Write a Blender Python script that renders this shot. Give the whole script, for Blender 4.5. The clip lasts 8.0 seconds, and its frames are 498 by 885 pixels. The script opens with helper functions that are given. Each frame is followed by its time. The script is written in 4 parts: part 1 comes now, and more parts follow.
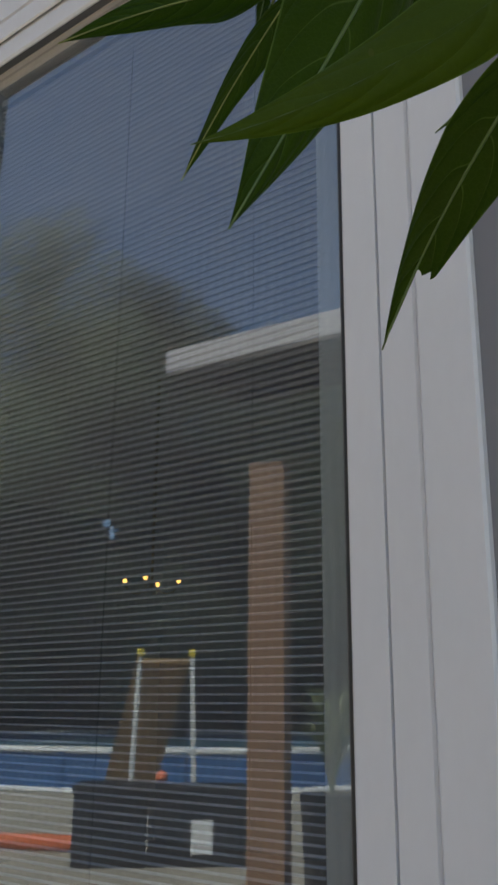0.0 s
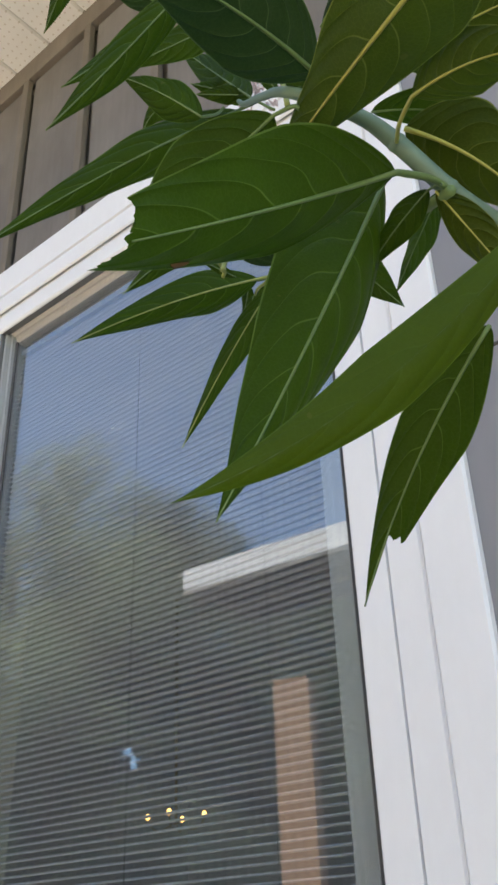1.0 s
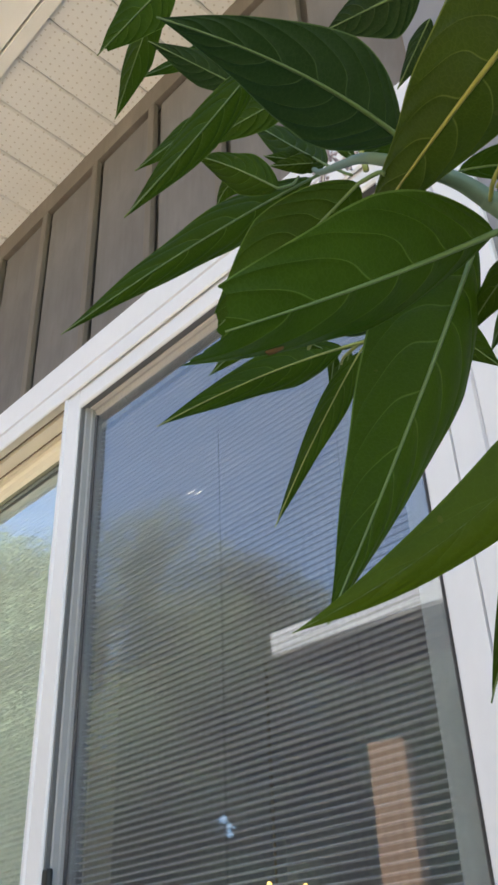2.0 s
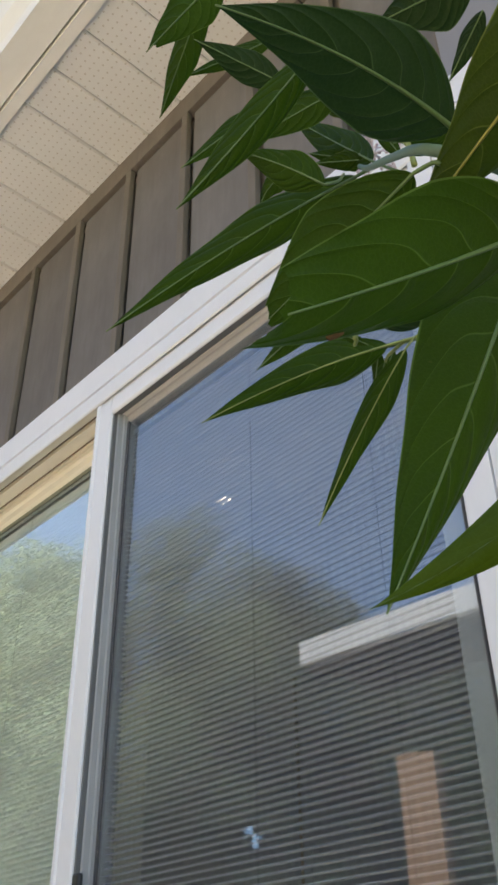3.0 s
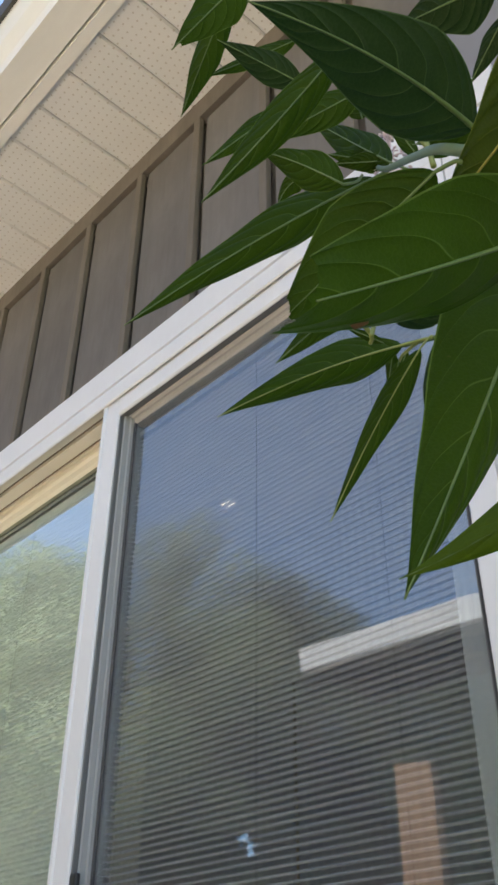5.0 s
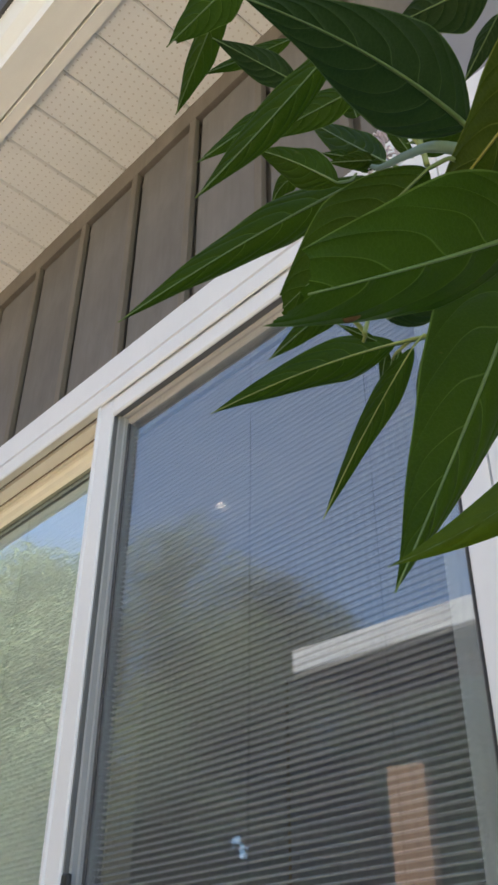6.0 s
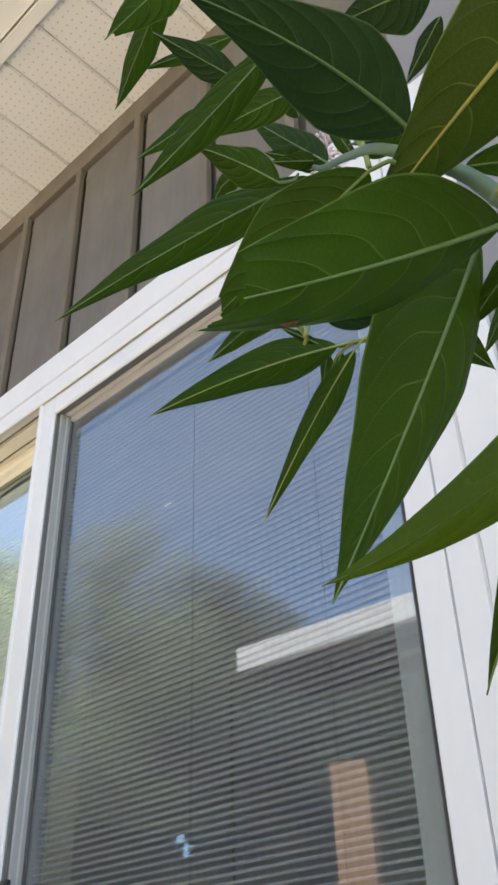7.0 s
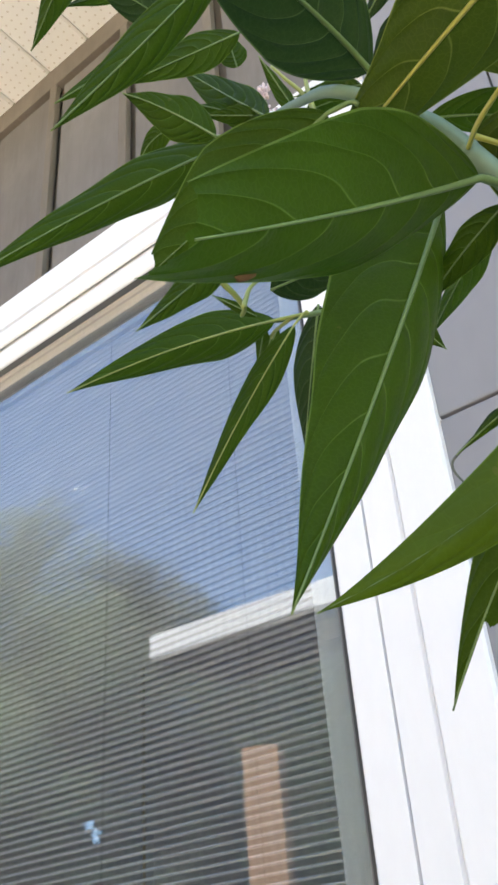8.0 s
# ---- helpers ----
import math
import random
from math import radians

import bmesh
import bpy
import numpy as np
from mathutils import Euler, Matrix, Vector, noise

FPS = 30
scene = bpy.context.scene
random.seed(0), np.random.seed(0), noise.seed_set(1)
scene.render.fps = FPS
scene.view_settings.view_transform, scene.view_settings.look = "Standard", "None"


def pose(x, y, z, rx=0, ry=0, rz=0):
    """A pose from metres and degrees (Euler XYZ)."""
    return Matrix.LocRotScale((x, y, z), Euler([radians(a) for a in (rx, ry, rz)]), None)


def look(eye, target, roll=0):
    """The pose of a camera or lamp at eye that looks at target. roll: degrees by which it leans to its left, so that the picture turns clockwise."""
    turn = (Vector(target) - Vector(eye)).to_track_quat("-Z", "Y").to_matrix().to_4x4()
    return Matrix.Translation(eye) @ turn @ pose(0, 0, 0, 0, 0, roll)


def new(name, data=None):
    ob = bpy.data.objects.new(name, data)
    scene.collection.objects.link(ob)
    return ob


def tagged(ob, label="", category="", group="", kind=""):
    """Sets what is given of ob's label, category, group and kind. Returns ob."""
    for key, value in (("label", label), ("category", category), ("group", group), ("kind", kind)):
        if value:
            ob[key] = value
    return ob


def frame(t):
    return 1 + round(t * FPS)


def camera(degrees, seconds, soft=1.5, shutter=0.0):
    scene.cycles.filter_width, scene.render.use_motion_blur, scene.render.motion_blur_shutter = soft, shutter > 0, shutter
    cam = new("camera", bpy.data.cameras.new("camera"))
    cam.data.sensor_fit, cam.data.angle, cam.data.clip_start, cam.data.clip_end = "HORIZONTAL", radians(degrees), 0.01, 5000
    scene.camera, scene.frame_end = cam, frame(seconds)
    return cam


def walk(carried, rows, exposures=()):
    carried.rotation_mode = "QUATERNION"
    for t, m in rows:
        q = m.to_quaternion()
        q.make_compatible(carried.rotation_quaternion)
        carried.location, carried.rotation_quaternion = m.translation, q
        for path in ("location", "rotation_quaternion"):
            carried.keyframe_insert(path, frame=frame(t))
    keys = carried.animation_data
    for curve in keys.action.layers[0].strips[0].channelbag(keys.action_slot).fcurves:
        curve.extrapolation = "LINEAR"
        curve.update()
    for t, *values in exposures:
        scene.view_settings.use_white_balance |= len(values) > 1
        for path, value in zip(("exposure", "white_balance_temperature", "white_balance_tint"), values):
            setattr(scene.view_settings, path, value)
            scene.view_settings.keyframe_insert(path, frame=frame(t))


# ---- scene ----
# ---- camera ----
cam = camera(30.8, 8.0, soft=2.8)
PATH = [
    (0, look((0.481, -0.8, 0.971), (-0.714, 0.702, 1.535), 0.5)),
    (0.5, look((0.5, -0.809, 0.984), (-0.655, 0.609, 1.794), -1.8)),
    (1, look((0.506, -0.82, 0.974), (-0.597, 0.522, 1.967), -2.3)),
    (1.5, look((0.489, -0.815, 0.99), (-0.674, 0.429, 2.038), -3.2)),
    (2, look((0.496, -0.817, 0.989), (-0.682, 0.361, 2.096), -2.5)),
    (3.5, look((0.486, -0.82, 0.983), (-0.739, 0.291, 2.107), -0.4)),
    (4, look((0.49, -0.822, 0.98), (-0.735, 0.283, 2.111), 0.1)),
    (4.5, look((0.486, -0.823, 0.98), (-0.732, 0.285, 2.115), 0.3)),
    (6, look((0.486, -0.822, 0.978), (-0.714, 0.299, 2.119), 0.4)),
    (6.5, look((0.489, -0.825, 0.976), (-0.705, 0.304, 2.115), 0.2)),
    (7, look((0.485, -0.818, 0.983), (-0.632, 0.391, 2.119), -1.8)),
    (7.5, look((0.472, -0.794, 1.005), (-0.548, 0.514, 2.123), -4.1)),
    (8, look((0.462, -0.801, 1.001), (-0.526, 0.545, 2.102), -4.7)),
]
EXPOSURE = [
    (0.0, 0.7, 7600, 14), (0.5, 2.15, 7600, 14), (1.0, 1.92, 7600, 14), (1.5, 2.3, 7600, 14), (2.0, 1.87, 7600, 14), (3.5, 1.65, 7600, 14),
    (4.5, 1.65, 7600, 14), (6.5, 1.65, 7600, 14), (7.0, 1.98, 7600, 14), (7.5, 2.28, 7600, 14), (8.0, 2.45, 7600, 14),
]
walk(cam, PATH, EXPOSURE)

# ---- light ----
SUN_ELEVATION, SUN_AZIMUTH = radians(60), radians(18)   # azimuth from +y towards +x
world = bpy.data.worlds.new("sky")
scene.world = world
world.use_nodes = True
wn = world.node_tree
sky = wn.nodes.new("ShaderNodeTexSky")
sky.sky_type, sky.sun_disc = "NISHITA", False
sky.sun_elevation, sky.sun_rotation = SUN_ELEVATION, SUN_AZIMUTH
sky.air_density, sky.dust_density, sky.ozone_density = 1.0, 0.2, 3.5
wn.links.new(sky.outputs[0], wn.nodes["Background"].inputs[0])
wn.nodes["Background"].inputs[1].default_value = 0.135
lamp_data = bpy.data.lights.new("sun", "SUN")
lamp_data.energy, lamp_data.angle, lamp_data.color = 5.6, radians(0.55), (1.0, 0.95, 0.87)
sun = new("sun", lamp_data)
sun_way = Vector((math.sin(SUN_AZIMUTH) * math.cos(SUN_ELEVATION), math.cos(SUN_AZIMUTH) * math.cos(SUN_ELEVATION), math.sin(SUN_ELEVATION)))
sun.matrix_world = look(sun_way * 60, (0, 0, 0))


# ---- materials ----
class Nodes:
    """Short hand for building one node material."""

    def __init__(self, name):
        self.m = bpy.data.materials.new(name)
        self.m.use_nodes = True
        self.t = self.m.node_tree
        self.out = self.t.nodes["Material Output"]
        self.bsdf = self.t.nodes["Principled BSDF"]

    def add(self, kind, **values):
        n = self.t.nodes.new(kind)
        for k, v in values.items():
            setattr(n, k, v)
        return n

    def put(self, socket, value):
        if isinstance(value, bpy.types.NodeSocket):
            self.t.links.new(value, socket)
        else:
            socket.default_value = value

    def math(self, op, a, b=0.0, c=None):
        n = self.add("ShaderNodeMath", operation=op)
        self.put(n.inputs[0], a)
        self.put(n.inputs[1], b)
        if c is not None:
            self.put(n.inputs[2], c)
        return n.outputs[0]

    def coords(self, which="Object"):
        return self.add("ShaderNodeTexCoord").outputs[which]

    def mapped(self, scale=(1, 1, 1), which="Object"):
        n = self.add("ShaderNodeMapping")
        self.put(n.inputs["Vector"], self.coords(which))
        n.inputs["Scale"].default_value = scale
        return n.outputs[0]

    def noise(self, scale, vector=None, detail=4.0, rough=0.55):
        n = self.add("ShaderNodeTexNoise")
        self.put(n.inputs["Vector"], vector if vector is not None else self.coords())
        n.inputs["Scale"].default_value, n.inputs["Detail"].default_value, n.inputs["Roughness"].default_value = scale, detail, rough
        return n.outputs[0]

    def ramp(self, fac, stops):
        n = self.add("ShaderNodeValToRGB")
        self.put(n.inputs[0], fac)
        e = n.color_ramp.elements
        while len(e) < len(stops):
            e.new(0.5)
        for i, (p, c) in enumerate(stops):
            e[i].position, e[i].color = p, (*c, 1)
        return n.outputs[0]

    def mix(self, fac, a, b, blend="MIX"):
        n = self.add("ShaderNodeMix", data_type="RGBA", blend_type=blend)
        self.put(n.inputs[0], fac)
        for s, v in ((n.inputs[6], a), (n.inputs[7], b)):
            self.put(s, (*v, 1) if isinstance(v, tuple) and len(v) == 3 else v)
        return n.outputs[2]

    def bump(self, height, strength=0.3, distance=0.002):
        n = self.add("ShaderNodeBump")
        self.put(n.inputs["Height"], height)
        n.inputs["Strength"].default_value, n.inputs["Distance"].default_value = strength, distance
        self.put(self.bsdf.inputs["Normal"], n.outputs[0])

    def finish(self, color, rough=0.6, metal=0.0, spec=0.5):
        self.put(self.bsdf.inputs["Base Color"], (*color, 1) if isinstance(color, tuple) and len(color) == 3 else color)
        self.put(self.bsdf.inputs["Roughness"], rough)
        self.bsdf.inputs["Metallic"].default_value = metal
        self.bsdf.inputs["Specular IOR Level"].default_value = spec
        return self.m


def worn(name, color, rough=0.55, spread=0.12, scale=6.0, grain=60.0, stretch=(1, 1, 1), bump=0.15, metal=0.0, spec=0.5):
    """A painted, plastic or stone surface with stains at one scale and grain at another."""
    n = Nodes(name)
    at = n.mapped(stretch)
    big, fine = n.noise(scale, at), n.noise(grain, at, 3.0)
    lo = tuple(c * (1 - spread) for c in color)
    hi = tuple(min(1.0, c * (1 + spread)) for c in color)
    c = n.ramp(big, [(0.3, lo), (0.7, hi)])
    c = n.mix(0.35, c, n.ramp(fine, [(0.3, lo), (0.7, hi)]))
    n.bump(fine, bump, 0.001)
    return n.finish(c, n.math("ADD", n.math("MULTIPLY", big, 0.15), rough - 0.07), metal, spec)


def siding_material(name, color):
    """Weathered grey-brown stained board with grain running upright and paler streaks."""
    n = Nodes(name)
    info = n.add("ShaderNodeObjectInfo").outputs["Random"]
    at = n.mapped((14, 14, 1.1))
    grain = n.noise(6.0, at, 6.0, 0.65)
    big = n.noise(3.2, n.mapped((1, 1, 0.5)), 3.0)
    dark, pale = tuple(c * 0.72 for c in color), tuple(c * 1.3 for c in color)
    c = n.ramp(grain, [(0.15, dark), (0.5, color), (0.9, pale)])
    stain = n.noise(9.0, n.mapped((1.3, 1.3, 0.6)), 4.0, 0.6)
    c = n.mix(0.55, c, n.ramp(stain, [(0.32, dark), (0.52, color), (0.70, tuple(k * 1.45 for k in color))]))
    warm = n.mix(n.math("MULTIPLY", big, 0.45), c, (color[0] * 1.2, color[1] * 1.04, color[2] * 0.85))
    shade = n.math("ADD", n.math("MULTIPLY", info, 0.22), 0.89)
    both = n.add("ShaderNodeVectorMath", operation="SCALE")
    n.put(both.inputs[0], warm)
    n.put(both.inputs["Scale"], shade)
    n.bump(grain, 0.35, 0.0015)
    return n.finish(both.outputs[0], 0.72, spec=0.25)


def soffit_material():
    """Cream vinyl with rows of small round punched holes."""
    n = Nodes("vinyl soffit")
    sep = n.add("ShaderNodeSeparateXYZ")
    n.put(sep.inputs[0], n.coords())
    pitch = 0.0185
    row = n.math("FLOOR", n.math("DIVIDE", sep.outputs[1], pitch))
    odd = n.math("MULTIPLY", n.math("PINGPONG", row, 1.0), 0.5)
    fx = n.math("SUBTRACT", n.math("FRACT", n.math("ADD", n.math("DIVIDE", sep.outputs[0], pitch), odd)), 0.5)
    fy = n.math("SUBTRACT", n.math("FRACT", n.math("DIVIDE", sep.outputs[1], pitch)), 0.5)
    d = n.math("SQRT", n.math("ADD", n.math("MULTIPLY", fx, fx), n.math("MULTIPLY", fy, fy)))
    hole = n.math("LESS_THAN", d, 0.13)
    big = n.noise(2.5, None, 3.0)
    c = n.ramp(big, [(0.3, (0.79, 0.78, 0.75)), (0.7, (0.85, 0.84, 0.81))])
    c = n.mix(hole, c, (0.63, 0.59, 0.53))
    n.bump(n.math("SUBTRACT", 1.0, hole), 0.5, 0.001)
    return n.finish(c, 0.5)


def leaf_material(name, under, pale, thin, veins=9.0, relief=1.0):
    """Leaf blade: fine pinnate side veins that bow towards the tip, gently quilted relief, light shining through."""
    n = Nodes(name)
    sep = n.add("ShaderNodeSeparateXYZ")
    n.put(sep.inputs[0], n.coords("UV"))
    u, v = sep.outputs[0], sep.outputs[1]
    across = n.math("ABSOLUTE", v)
    half = n.math("MULTIPLY", n.math("GREATER_THAN", v, 0.0), 0.42)
    info = n.add("ShaderNodeObjectInfo").outputs["Random"]
    wobble = n.math("ADD", n.math("MULTIPLY", n.noise(2.2, n.coords("UV"), 0.0), 0.35), n.math("MULTIPLY", n.noise(60.0, None, 0.0), 0.14))
    lag = n.math("ADD", n.math("MULTIPLY", across, 0.095 * veins), n.math("MULTIPLY", n.math("POWER", across, 3.0), 0.16 * veins))
    # side veins stand closer together towards the base and the tip
    along = n.math("ADD", n.math("MULTIPLY", u, veins), n.math("MULTIPLY", n.math("SINE", n.math("MULTIPLY", u, 6.283)), 0.05 * veins))
    run = n.math("ADD", n.math("ADD", n.math("SUBTRACT", along, lag), half), n.math("ADD", wobble, info))
    saw = n.math("ABSOLUTE", n.math("SUBTRACT", n.math("FRACT", run), 0.5))
    reach = n.math("SUBTRACT", 1.0, n.math("MULTIPLY", n.math("POWER", across, 2.0), 0.80))
    width = n.math("SUBTRACT", 0.034, n.math("MULTIPLY", across, 0.018))
    vein = n.math("MULTIPLY", n.math("MAXIMUM", 0.0, n.math("SUBTRACT", 1.0, n.math("DIVIDE", saw, width))), reach)
    # a finer net of cross veins between them
    net = n.add("ShaderNodeTexVoronoi", feature="DISTANCE_TO_EDGE")
    n.put(net.inputs["Vector"], n.coords("Object"))
    net.inputs["Scale"].default_value = 620.0
    mesh_line = n.math("MULTIPLY", n.math("LESS_THAN", net.outputs["Distance"], 0.06), 0.07)
    big, mid = n.noise(38.0, None, 3.0), n.noise(170.0, None, 3.0)
    spot = n.math("GREATER_THAN", n.noise(150.0, None, 2.0), 0.745)
    dark, light = tuple(c * 0.70 for c in under), tuple(c * 1.26 for c in under)
    c = n.ramp(big, [(0.25, dark), (0.75, light)])
    c = n.mix(n.math("MULTIPLY", mid, 0.30), c, dark)
    c = n.mix(n.math("MULTIPLY", info, 0.40), c, (under[0] * 1.5, under[1] * 1.15, under[2] * 0.8))
    c = n.mix(n.math("ADD", n.math("MULTIPLY", vein, 0.66 * relief), mesh_line), c, pale)
    rim = n.math("MULTIPLY", n.math("GREATER_THAN", across, 0.972), 0.75)
    c = n.mix(rim, c, pale)
    c = n.mix(n.math("MULTIPLY", spot, 0.25), c, (0.16, 0.12, 0.04))
    groove = n.math("MAXIMUM", 0.0, n.math("SUBTRACT", 1.0, n.math("DIVIDE", saw, 0.16)))
    swell = n.math("SUBTRACT", n.math("MULTIPLY", n.math("SMOOTH_MIN", saw, 0.30, 0.3), 0.8), n.math("MULTIPLY", n.math("MULTIPLY", groove, reach), 0.16))
    n.bump(n.math("ADD", n.math("ADD", swell, n.math("MULTIPLY", mid, 0.10)), n.math("MULTIPLY", net.outputs["Distance"], 0.08)), 0.62 * relief, 0.0030)
    n.finish(c, n.math("ADD", 0.36, n.math("MULTIPLY", big, 0.25)), spec=0.11)
    glow = n.add("ShaderNodeBsdfTranslucent")
    n.put(glow.inputs[0], n.mix(0.5, c, thin))
    m = n.add("ShaderNodeMixShader")
    m.inputs[0].default_value = 0.38
    n.t.links.new(n.bsdf.outputs[0], m.inputs[1])
    n.t.links.new(glow.outputs[0], m.inputs[2])
    n.t.links.new(m.outputs[0], n.out.inputs[0])
    return n.m


def foliage_material(name, lo, hi):
    n = Nodes(name)
    r = n.add("ShaderNodeNewGeometry").outputs["Random Per Island"]
    c = n.ramp(r, [(0.0, lo), (1.0, hi)])
    n.finish(c, 0.6, spec=0.3)
    glow = n.add("ShaderNodeBsdfTranslucent")
    n.put(glow.inputs[0], c)
    m = n.add("ShaderNodeMixShader")
    m.inputs[0].default_value = 0.28
    n.t.links.new(n.bsdf.outputs[0], m.inputs[1])
    n.t.links.new(glow.outputs[0], m.inputs[2])
    n.t.links.new(m.outputs[0], n.out.inputs[0])
    return n.m


def glass_material(name, coat, tint):
    """Coated window glass: a clear sheet whose gloss grows at grazing angles."""
    n = Nodes(name)
    clear, gloss, m, fr = n.add("ShaderNodeBsdfTransparent"), n.add("ShaderNodeBsdfGlossy"), n.add("ShaderNodeMixShader"), n.add("ShaderNodeLayerWeight")
    clear.inputs[0].default_value = (*tint, 1)
    gloss.inputs["Roughness"].default_value = 0.018
    gloss.inputs["Color"].default_value = (0.73, 0.90, 1.0, 1)
    wave = n.add("ShaderNodeBump")
    n.put(wave.inputs["Height"], n.noise(2.5, None, 1.0))
    wave.inputs["Strength"].default_value, wave.inputs["Distance"].default_value = 0.02, 0.002
    n.t.links.new(wave.outputs[0], gloss.inputs["Normal"])
    share = n.math("ADD", coat, n.math("MULTIPLY", n.math("POWER", fr.outputs["Facing"], 4.0), 1.0 - coat))
    n.put(m.inputs[0], share)
    n.t.links.new(clear.outputs[0], m.inputs[1])
    n.t.links.new(gloss.outputs[0], m.inputs[2])
    n.t.links.new(m.outputs[0], n.out.inputs[0])
    return n.m


def clear_material():
    n = Nodes("clear glass")
    clear = n.add("ShaderNodeBsdfTransparent")
    clear.inputs[0].default_value = (0.95, 0.97, 0.96, 1)
    n.t.links.new(clear.outputs[0], n.out.inputs[0])
    return n.m


def screen_material():
    """Fine grey fly-screen cloth: threads far finer than can be told apart, so part of the light goes through; upright
    bands painted into its opacity imitate moiré.
    """
    n = Nodes("fly screen cloth")
    n.finish((0.205, 0.205, 0.215), 0.7)
    sep = n.add("ShaderNodeSeparateXYZ")
    n.put(sep.inputs[0], n.coords())
    sway = n.math("MULTIPLY", n.noise(3.0, None, 1.0), 9.0)
    band = n.math("SINE", n.math("ADD", n.math("MULTIPLY", sep.outputs[0], 6.283 / 0.0135), sway))
    patch = n.math("MULTIPLY", n.noise(2.4, None, 1.0), 0.034)
    clear, m = n.add("ShaderNodeBsdfTransparent"), n.add("ShaderNodeMixShader")
    n.put(m.inputs[0], n.math("ADD", 0.225, n.math("MULTIPLY", band, patch)))
    n.t.links.new(clear.outputs[0], m.inputs[1])
    n.t.links.new(n.bsdf.outputs[0], m.inputs[2])
    n.t.links.new(m.outputs[0], n.out.inputs[0])
    return n.m


def glowing(name, color, strength):
    n = Nodes(name)
    n.finish(color, 0.4)
    n.bsdf.inputs["Emission Color"].default_value = (*color, 1)
    n.bsdf.inputs["Emission Strength"].default_value = strength
    return n.m


WHITE_VINYL = worn("white vinyl", (0.76, 0.76, 0.775), 0.38, 0.03, 5.0, 90.0, (1, 1, 0.4), 0.05)
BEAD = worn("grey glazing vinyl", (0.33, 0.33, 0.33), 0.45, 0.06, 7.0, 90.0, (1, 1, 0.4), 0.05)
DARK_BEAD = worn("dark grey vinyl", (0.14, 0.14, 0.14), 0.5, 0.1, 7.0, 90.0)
OLIVE = worn("olive rubber", (0.20, 0.20, 0.13), 0.6, 0.1, 9.0, 90.0)
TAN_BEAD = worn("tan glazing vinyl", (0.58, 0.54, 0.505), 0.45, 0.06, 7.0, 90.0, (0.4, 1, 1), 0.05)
GREY_VINYL = worn("grey shaded vinyl", (0.62, 0.62, 0.62), 0.42, 0.05, 7.0, 90.0, (1, 1, 0.4), 0.05)
CREAM_VINYL = worn("cream vinyl", (0.80, 0.735, 0.60), 0.45, 0.05, 5.0, 70.0, (0.4, 1, 1), 0.05)
BOARD = siding_material("stained board", (0.155, 0.146, 0.141))
BOARD_GREY = worn("grey painted panel", (0.235, 0.23, 0.245), 0.5, 0.10, 3.0, 30.0, (1, 1, 0.5), 0.12)
BATTEN = siding_material("stained batten", (0.168, 0.150, 0.132))
BACKING = worn("dark wall backing", (0.17, 0.14, 0.11), 0.85, 0.2, 4.0, 40.0)
SOFFIT = soffit_material()
FASCIA = worn("cream aluminium", (0.86, 0.85, 0.80), 0.4, 0.04, 3.0, 60.0, (0.3, 1, 1), 0.05)
SHINGLE = worn("grey shingle", (0.10, 0.10, 0.10), 0.9, 0.3, 8.0, 120.0, bump=0.6)
GASKET = worn("black rubber", (0.03, 0.03, 0.03), 0.6, 0.2, 20.0, 90.0)
TRACK_SHADE = worn("brown track shade", (0.30, 0.22, 0.14), 0.9, 0.2, 30.0, 200.0)
HANDLE = worn("black plastic", (0.02, 0.02, 0.022), 0.35, 0.2, 20.0, 90.0)
# Same slats as SLAT, lightened to paint the bright veil behind the side pane.
SLAT_LIT = worn("slat paint lightened for veil", (0.86, 0.86, 0.84), 0.45, 0.05, 9.0, 80.0, (0.4, 1, 1), 0.03)
SLAT = worn("blind slat paint", (0.77, 0.77, 0.79), 0.45, 0.05, 9.0, 80.0, (0.4, 1, 1), 0.03)
CORD = worn("blind cord", (0.10, 0.10, 0.10), 0.8, 0.1, 40.0, 200.0)
GLASS_OUT = glass_material("window glass", 0.265, (0.95, 0.97, 0.96))
GLASS_SIDE = glass_material("coated window glass", 0.33, (0.92, 0.96, 0.94))
GLASS_CLEAR = clear_material()
SCREEN = screen_material()
PLASTER = worn("painted plaster", (0.45, 0.44, 0.41), 0.8, 0.06, 2.0, 60.0)
FLOORING = worn("wood flooring", (0.26, 0.18, 0.12), 0.45, 0.25, 3.0, 40.0, (0.3, 3, 1))
# Darker leaf copy: bluish upper sides, plus leaves whose shade sits in the colour.
LEAF_DARK = leaf_material("shade-dark milkweed leaf", (0.017, 0.038, 0.012), (0.12, 0.18, 0.07), (0.05, 0.12, 0.02))
LEAF = leaf_material("milkweed leaf", (0.024, 0.055, 0.003), (0.14, 0.21, 0.05), (0.10, 0.22, 0.015))
LEAF_PLAIN = leaf_material("smooth milkweed leaf", (0.038, 0.072, 0.004), (0.10, 0.165, 0.03), (0.16, 0.26, 0.01), 7.0, 0.36)
LEAF_OLIVE = leaf_material("older milkweed leaf", (0.037, 0.066, 0.006), (0.22, 0.25, 0.06), (0.14, 0.19, 0.015))
RIB = worn("leaf midrib", (0.12, 0.19, 0.055), 0.5, 0.12, 60.0, 300.0, bump=0.05)
RIB_LIME = worn("yellow-green leaf midrib", (0.26, 0.30, 0.075), 0.5, 0.2, 60.0, 300.0, bump=0.05)
RIB_YELLOW = worn("yellow leaf midrib", (0.38, 0.36, 0.07), 0.5, 0.12, 60.0, 300.0, bump=0.05)
STEM = worn("milkweed stem", (0.125, 0.195, 0.13), 0.55, 0.18, 40.0, 260.0, bump=0.1)
